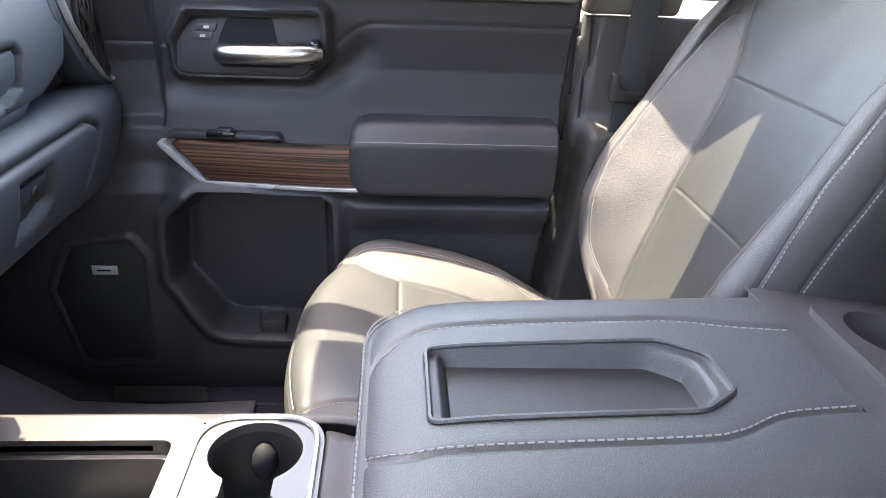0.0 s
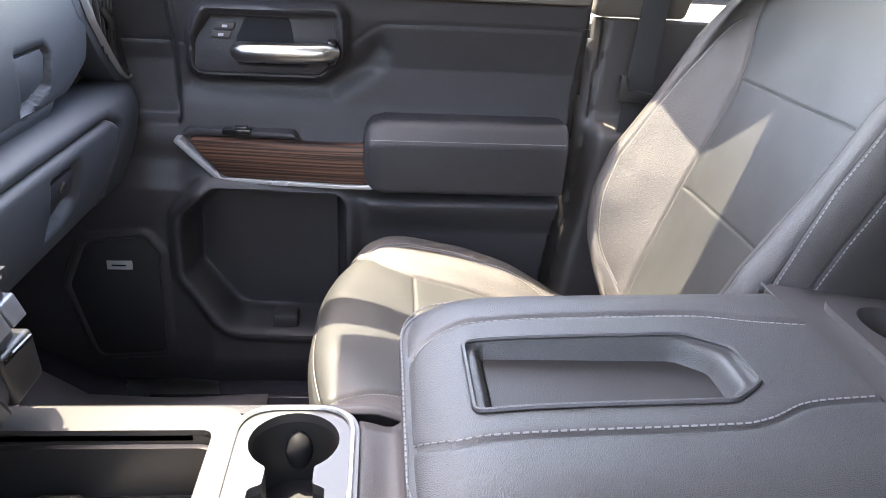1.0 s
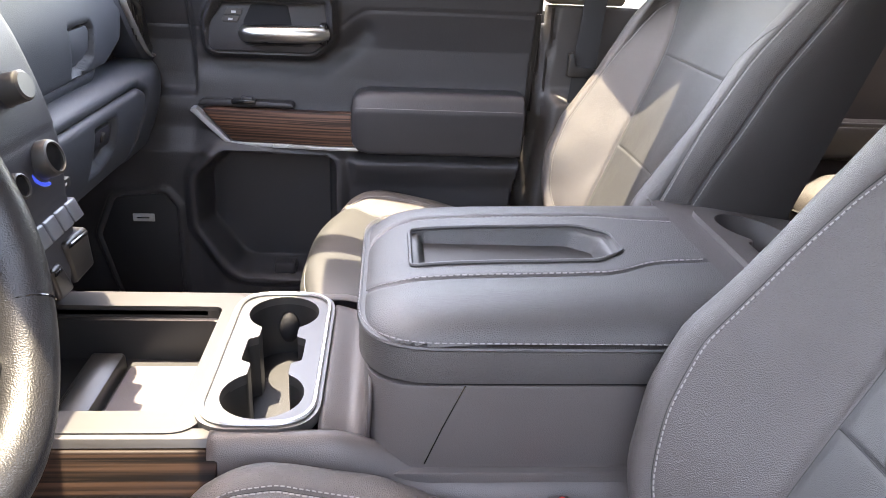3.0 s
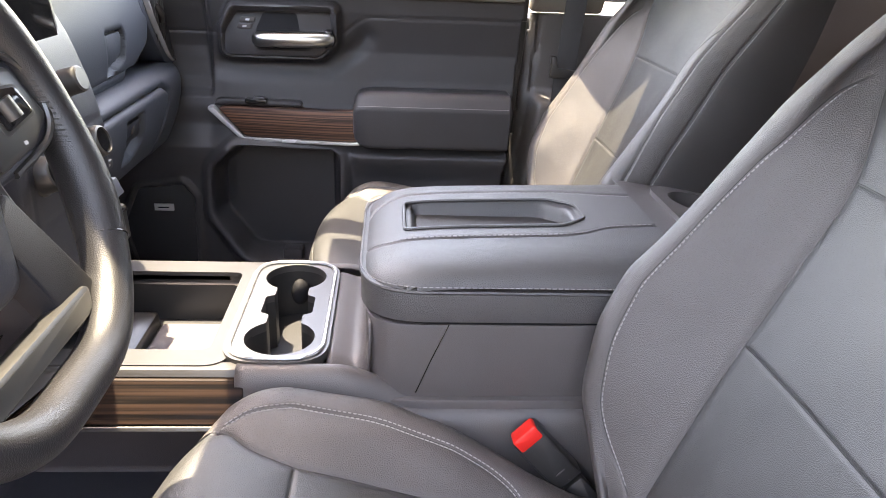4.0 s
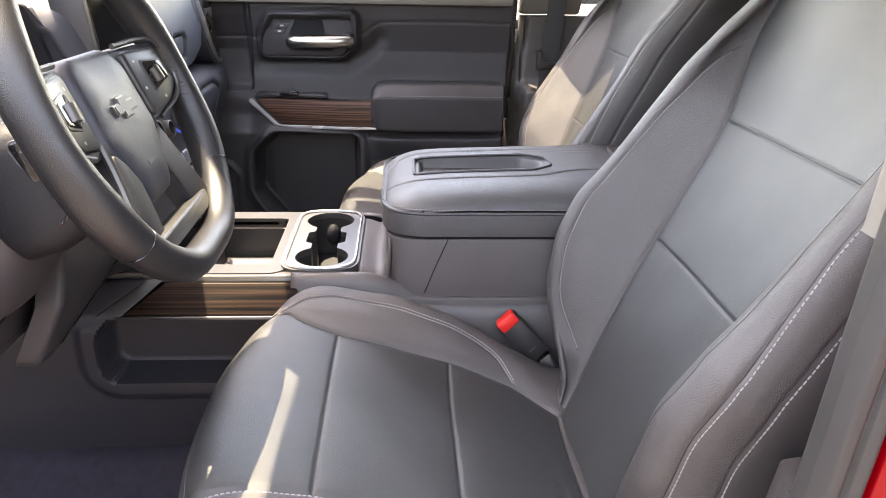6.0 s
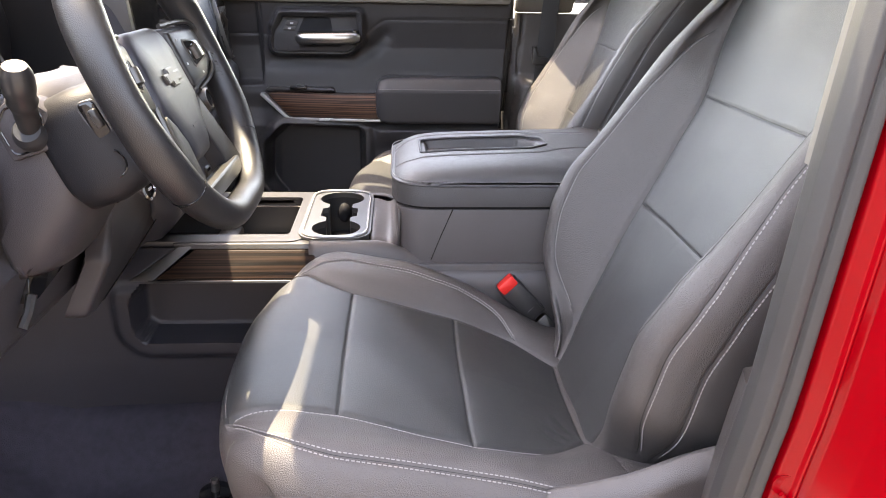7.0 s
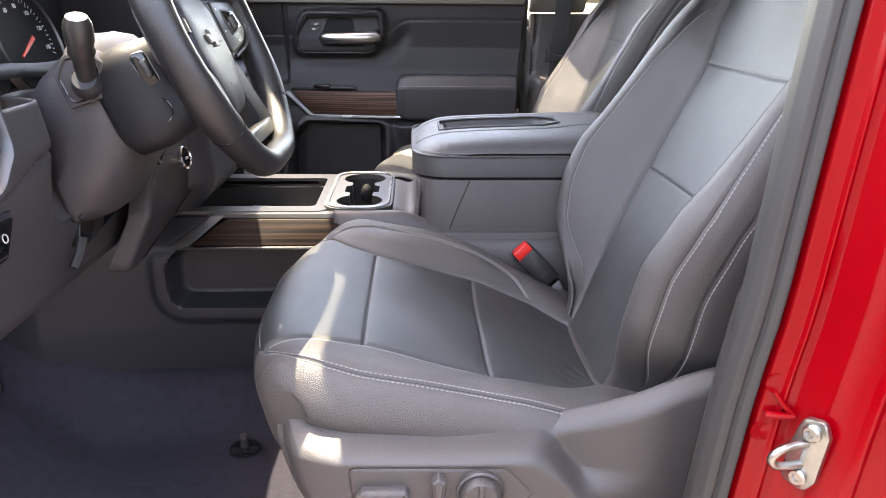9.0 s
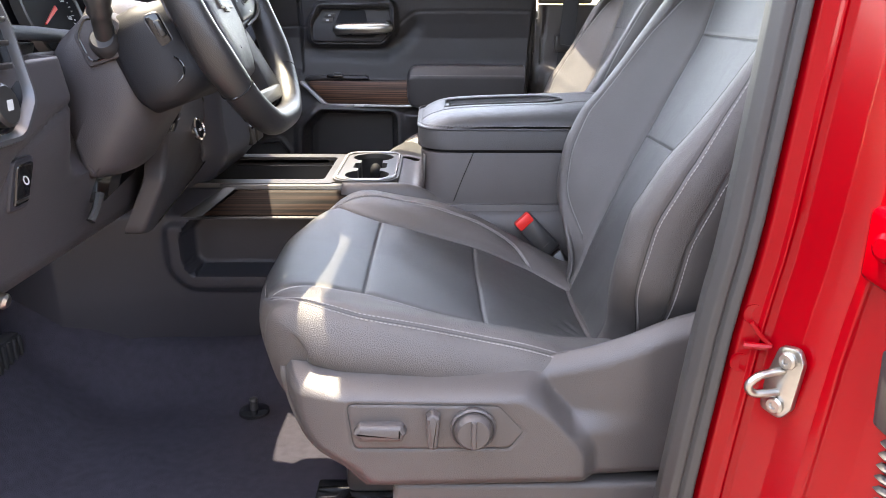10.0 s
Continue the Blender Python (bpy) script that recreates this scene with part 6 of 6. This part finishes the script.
prism("bezel_left", rounded([(-0.66, 0.6), (-0.45, 0.6), (-0.44, 0.615), (-0.66, 0.62)], 0.004, 3), lambda a, b, d: (-0.6 + d, a, b), -0.04, 0.0, DASHSKIN, cl, bevel=0.003)

# ---- steering wheel and column ----
WC = Vector((-0.357, -0.4274, 0.6674))
wn_, wr_, wu_ = Vector((0.9187, 0, 0.3949)), Vector((0, 1, 0)), Vector((-0.3949, 0, 0.9187))


def wpl(a, b, d):
    return tuple(WC + wr_ * a + wu_ * b + wn_ * d)


def hpl(a, b, d):
    return wpl(a * 0.965, b * 0.965 - 0.003, d - 0.03 + 0.02 * min(1, abs(a) / 0.16) ** 2)


wheel = thing("steering_wheel", "black leather steering wheel with silver spoke edges and plain emblem", "steering wheel", tuple(WC))
RW = 0.1725
ringp = []
for t in np.linspace(0, 2 * math.pi, 97)[:-1]:
    x, y = RW * math.cos(t), RW * math.sin(t)
    ringp.append((x, max(y, -0.1645)))
ringp = np.array(ringp)
sm = ringp.copy()
for _ in range(4):
    sm = (np.roll(sm, 1, 0) + sm * 2 + np.roll(sm, -1, 0)) / 4
rings = []
for i, (x, y) in enumerate(sm):
    d = np.array((x, y)) / math.hypot(x, y)
    fat = 1.0 + 0.12 * math.exp(-((abs(math.degrees(math.atan2(y, abs(x)))) - 25) / 14) ** 2)
    ring = []
    for a in np.linspace(0, 2 * math.pi, 18, endpoint=False):
        q = np.array((x, y)) + d * 0.0165 * fat * math.cos(a)
        ring.append(wpl(q[0], q[1], 0.019 * fat * math.sin(a)))
    rings.append(np.array(ring))
rings.append(rings[0])
loft("rim", rings, WHEEL, wheel, "leather-wrapped rim", caps=False)
for ang in (-38, 218):
    x, y = RW * math.cos(radians(ang)), RW * math.sin(radians(ang))
    d = np.array((x, y)) / math.hypot(x, y)
    seam_ring = [wpl(*(np.array((x, y)) + d * 0.0172 * math.cos(a)), 0.0197 * math.sin(a)) for a in np.linspace(0, 2 * math.pi, 25)]
    tube("rim_seam", seam_ring, 0.0009, GLOSS, wheel, n=5)


def puff(name, outline, d0, d1, mat, label="", rounds=0.02):
    o = even(outline, 90, True)
    c = o.mean(0)
    rr = []
    for f, d in ((1.0, d0), (1.0, d1 - rounds), (0.985, d1 - rounds * 0.55), (0.94, d1 - rounds * 0.2), (0.85, d1 - rounds * 0.02), (0.5, d1 + 0.003), (0.05, d1 + 0.004)):
        rr.append(np.array([hpl(*(c + (q - c) * f), d) for q in o]))
    return loft(name, rr, mat, wheel, label, angle=60)


lace = []
for k in range(46):
    for side_a in (-1, 1):
        ang = radians(-36 + k * 1.7)
        for g in (0.0, 0.5, 1.0):
            t = ang + radians(1.7) * g
            a_in = math.pi + side_a * 0.55 * (1 - g)
            d = np.array((math.cos(t), math.sin(t)))
            q = RW * d + d * 0.0172 * math.cos(a_in)
            lace.append((k, side_a, wpl(q[0], q[1], 0.0198 * math.sin(a_in))))
V, F = [], []
for k in range(0, len(lace), 3):
    rr = tube_rings([np.array(p[2]) for p in lace[k:k + 3]], 0.0009, 5)
    F += [tuple(j + len(V) for j in f) for f in grid_faces(3, 5, close_v=True)]
    V += [v for ring_ in rr for v in ring_]
tagged(pydata("rim_lacing", V, F, DARKTHREAD, wheel, "dark lacing along the rim's inner side"), kind="stuff")
puff("airbag_cover", rounded([(-0.068, 0.046), (-0.05, 0.062), (0.05, 0.062), (0.068, 0.046), (0.072, -0.03), (0.036, -0.1), (-0.036, -0.1), (-0.072, -0.03)], 0.026, 6), -0.02, 0.022, DASHSKIN, "soft airbag cover")
for s in (-1, 1):
    prism("spoke", rounded([(s * 0.06, 0.058), (s * 0.164, 0.05), (s * 0.17, -0.012), (s * 0.13, -0.03), (s * 0.06, -0.035)], 0.012, 4), hpl, -0.015, 0.012, DASHSKIN, wheel, bevel=0.006, seg=3)
    sp_ = prism("switch_pad", rounded([(s * 0.076, 0.05), (s * 0.148, 0.044), (s * 0.158, 0.0), (s * 0.13, -0.018), (s * 0.08, -0.026)], 0.008, 4), hpl, 0.008, 0.018, SMOOTH, wheel, "black switch pad", bevel=0.004)
    prism("switch_frame", rounded([(s * 0.1, 0.036), (s * 0.142, 0.03), (s * 0.146, 0.004), (s * 0.104, -0.004)], 0.006, 4), hpl, 0.016, 0.0195, SATIN, sp_, bevel=0.001)
    prism("switch_centre", rounded([(s * 0.103, 0.033), (s * 0.139, 0.0275), (s * 0.143, 0.0065), (s * 0.107, -0.001)], 0.005, 4), hpl, 0.016, 0.0202, GLOSS, sp_, bevel=0.0005)
    tube("thumb_roller", [hpl(s * 0.118, 0.023, 0.019), hpl(s * 0.121, 0.007, 0.019)], 0.008, SATIN, sp_, "ribbed thumb roller", n=14)
    for q in ((0.092, 0.036), (0.09, 0.005), (0.12, -0.012)):
        prism("icon", [(s * q[0] - 0.002, q[1] - 0.0015), (s * q[0] + 0.002, q[1] - 0.0015), (s * q[0] + 0.002, q[1] + 0.0015), (s * q[0] - 0.002, q[1] + 0.0015)], hpl, 0.0178, 0.0185, MARK, sp_)
    prism("lower_spoke", rounded([(s * 0.034, -0.06), (s * 0.07, -0.03), (s * 0.104, -0.132), (s * 0.088, -0.15), (s * 0.056, -0.148)], 0.008, 4), hpl, 0.0, 0.02, SHROUD, wheel, bevel=0.004)
    tube("silver_edge", [hpl(*q) for q in spline([(s * 0.072, -0.022, 0.014), (s * 0.078, -0.06, 0.013), (s * 0.098, -0.11, 0.012), (s * 0.104, -0.138, 0.012)], 24)], 0.0042, SATIN, wheel, "satin silver spoke edge", n=8)
    tube("silver_edge", [hpl(*q) for q in spline([(s * 0.074, 0.058, 0.014), (s * 0.13, 0.056, 0.015), (s * 0.155, 0.046, 0.016), (s * 0.165, 0.015, 0.016), (s * 0.15, -0.016, 0.014), (s * 0.1, -0.03, 0.012)], 30)], 0.003, SATIN, wheel, n=7)
prism("bottom_bezel", rounded([(-0.09, -0.122), (0.09, -0.122), (0.078, -0.143), (-0.078, -0.143)], 0.006, 4), hpl, 0.004, 0.024, SATIN, wheel, "satin silver lower bezel", bevel=0.004)
prism("emblem", rounded([(-0.03, 0.005), (-0.026, -0.007), (-0.009, -0.007), (-0.009, -0.012), (0.013, -0.012), (0.013, -0.007), (0.03, -0.007), (0.026, 0.005), (0.009, 0.005), (0.009, 0.011), (-0.013, 0.011), (-0.013, 0.005)], 0.001, 2), hpl, 0.02, 0.0285, SATIN, wheel, "plain cross-shaped emblem", bevel=0.001)
prism("emblem_face", rounded([(-0.026, 0.003), (-0.023, -0.005), (-0.007, -0.005), (-0.007, -0.01), (0.011, -0.01), (0.011, -0.005), (0.026, -0.005), (0.023, 0.003), (0.007, 0.003), (0.007, 0.009), (-0.011, 0.009), (-0.011, 0.003)], 0.001, 2), hpl, 0.026, 0.0292, DASHSKIN, wheel)
prism("marking", [(-0.009, -0.062), (0.009, -0.062), (0.009, -0.058), (-0.009, -0.058)], hpl, 0.015, 0.0252, DASHSKIN, wheel)
column = thing("steering_column", "dark steering column shroud with a control stalk", "steering column", (-0.45, -0.42, 0.62))
rr = []
for f, w, h in ((-0.13, 0.092, 0.055), (-0.12, 0.1, 0.066), (-0.085, 0.103, 0.068), (-0.05, 0.094, 0.062), (-0.042, 0.084, 0.052)):
    o = even(rounded([(-w, -h), (w, -h), (w * 0.96, h * 0.85), (-w * 0.96, h * 0.85)], 0.03, 6), 60, True)
    rr.append(np.array([wpl(a, b - 0.03, f) for a, b in o]))
loft("shroud", rr, SHROUD, column, "moulded column shroud", angle=60)
rr = []
for f, w in ((-0.06, 0.06), (-0.04, 0.066), (-0.015, 0.06)):
    rr.append(np.array([wpl(w * math.cos(t), w * math.sin(t) - 0.012, f) for t in np.linspace(0, 2 * math.pi, 40, endpoint=False)]))
loft("hub_collar", rr, GLOSS, column)


def rocker_place(a, b, d):
    return (a, -0.5185 - 0.21 * (a + 0.41) * -1 - 0.1 * (0.632 - b) - d, b)


win = rounded([(-0.429, 0.648), (-0.412, 0.653), (-0.396, 0.62), (-0.41, 0.61)], 0.006, 4)
prism("shift_switch", win, rocker_place, -0.006, 0.004, GLOSS, column, "black rocker with a bright edge", bevel=0.002)
wl = even(win, 40, True)
tube("bright_edge", [rocker_place(a, b, 0.0025) for a, b in np.vstack([wl, wl[:1]])], 0.0013, DARKSATIN, column, n=6)
prism("rocker", rounded([(-0.418, 0.642), (-0.41, 0.645), (-0.402, 0.627), (-0.409, 0.623)], 0.003, 3), rocker_place, 0.002, 0.0075, SMOOTH, column, bevel=0.002)
tube("tilt_lever_slot", [(-0.402 + 0.016 * math.cos(t), -0.5255 + 0.16 * 0.016 * math.cos(t), 0.587 + 0.016 * math.sin(t)) for t in np.linspace(-1.2, 1.2, 12)], 0.0012, GLOSS, column, n=6)
prism("stalk_plate", rounded([(-0.5, 0.588), (-0.458, 0.602), (-0.456, 0.64), (-0.472, 0.652), (-0.5, 0.65), (-0.514, 0.625)], [0.006, 0.006, 0.008, 0.012, 0.015, 0.012], 5), lambda a, b, d: (a, -0.518 - d, b), -0.03, 0.006, KNEE, column, "moulded stalk plate", bevel=0.004)
tube("plate_groove", [(a, -0.5245, b) for a, b in even(rounded([(-0.495, 0.595), (-0.464, 0.605), (-0.462, 0.637), (-0.474, 0.646), (-0.498, 0.644), (-0.507, 0.625)], 0.008, 4), 40, True)], 0.001, GLOSS, column, n=5)
turned("stalk_boot", (-0.477, -0.521, 0.618), (0.1, -0.8, 0.45), [(0.018, -0.006), (0.018, 0.003), (0.016, 0.008), (0.013, 0.012), (0.001, 0.012)], SOFT, column, n=24)
sk = spline([(-0.476, -0.522, 0.62), (-0.472, -0.535, 0.64), (-0.468, -0.548, 0.663), (-0.463, -0.56, 0.69)], 14)
loft("stalk", tube_rings(sk, [0.0105, 0.0107, 0.011, 0.0112, 0.0115, 0.0117, 0.012, 0.0148, 0.0132, 0.0152, 0.0156, 0.0155, 0.0145, 0.011], 20), SMOOTH, column, "control stalk with a round end")
pedal = thing("brake_pedal", "black rubber pedal in the driver's footwell", "pedal", (-0.8, -0.33, 0.1))
box("pad", (-0.81, -0.36, 0.07), (-0.785, -0.28, 0.14), SOFT, pedal, bevel=0.006)
for k in range(5):
    box("rib", (-0.786, -0.355 + k * 0.016, 0.075), (-0.781, -0.347 + k * 0.016, 0.135), SOFT, pedal, bevel=0.002)
box("arm", (-0.86, -0.33, 0.1), (-0.8, -0.315, 0.4), SMOOTH, pedal, bevel=0.004)
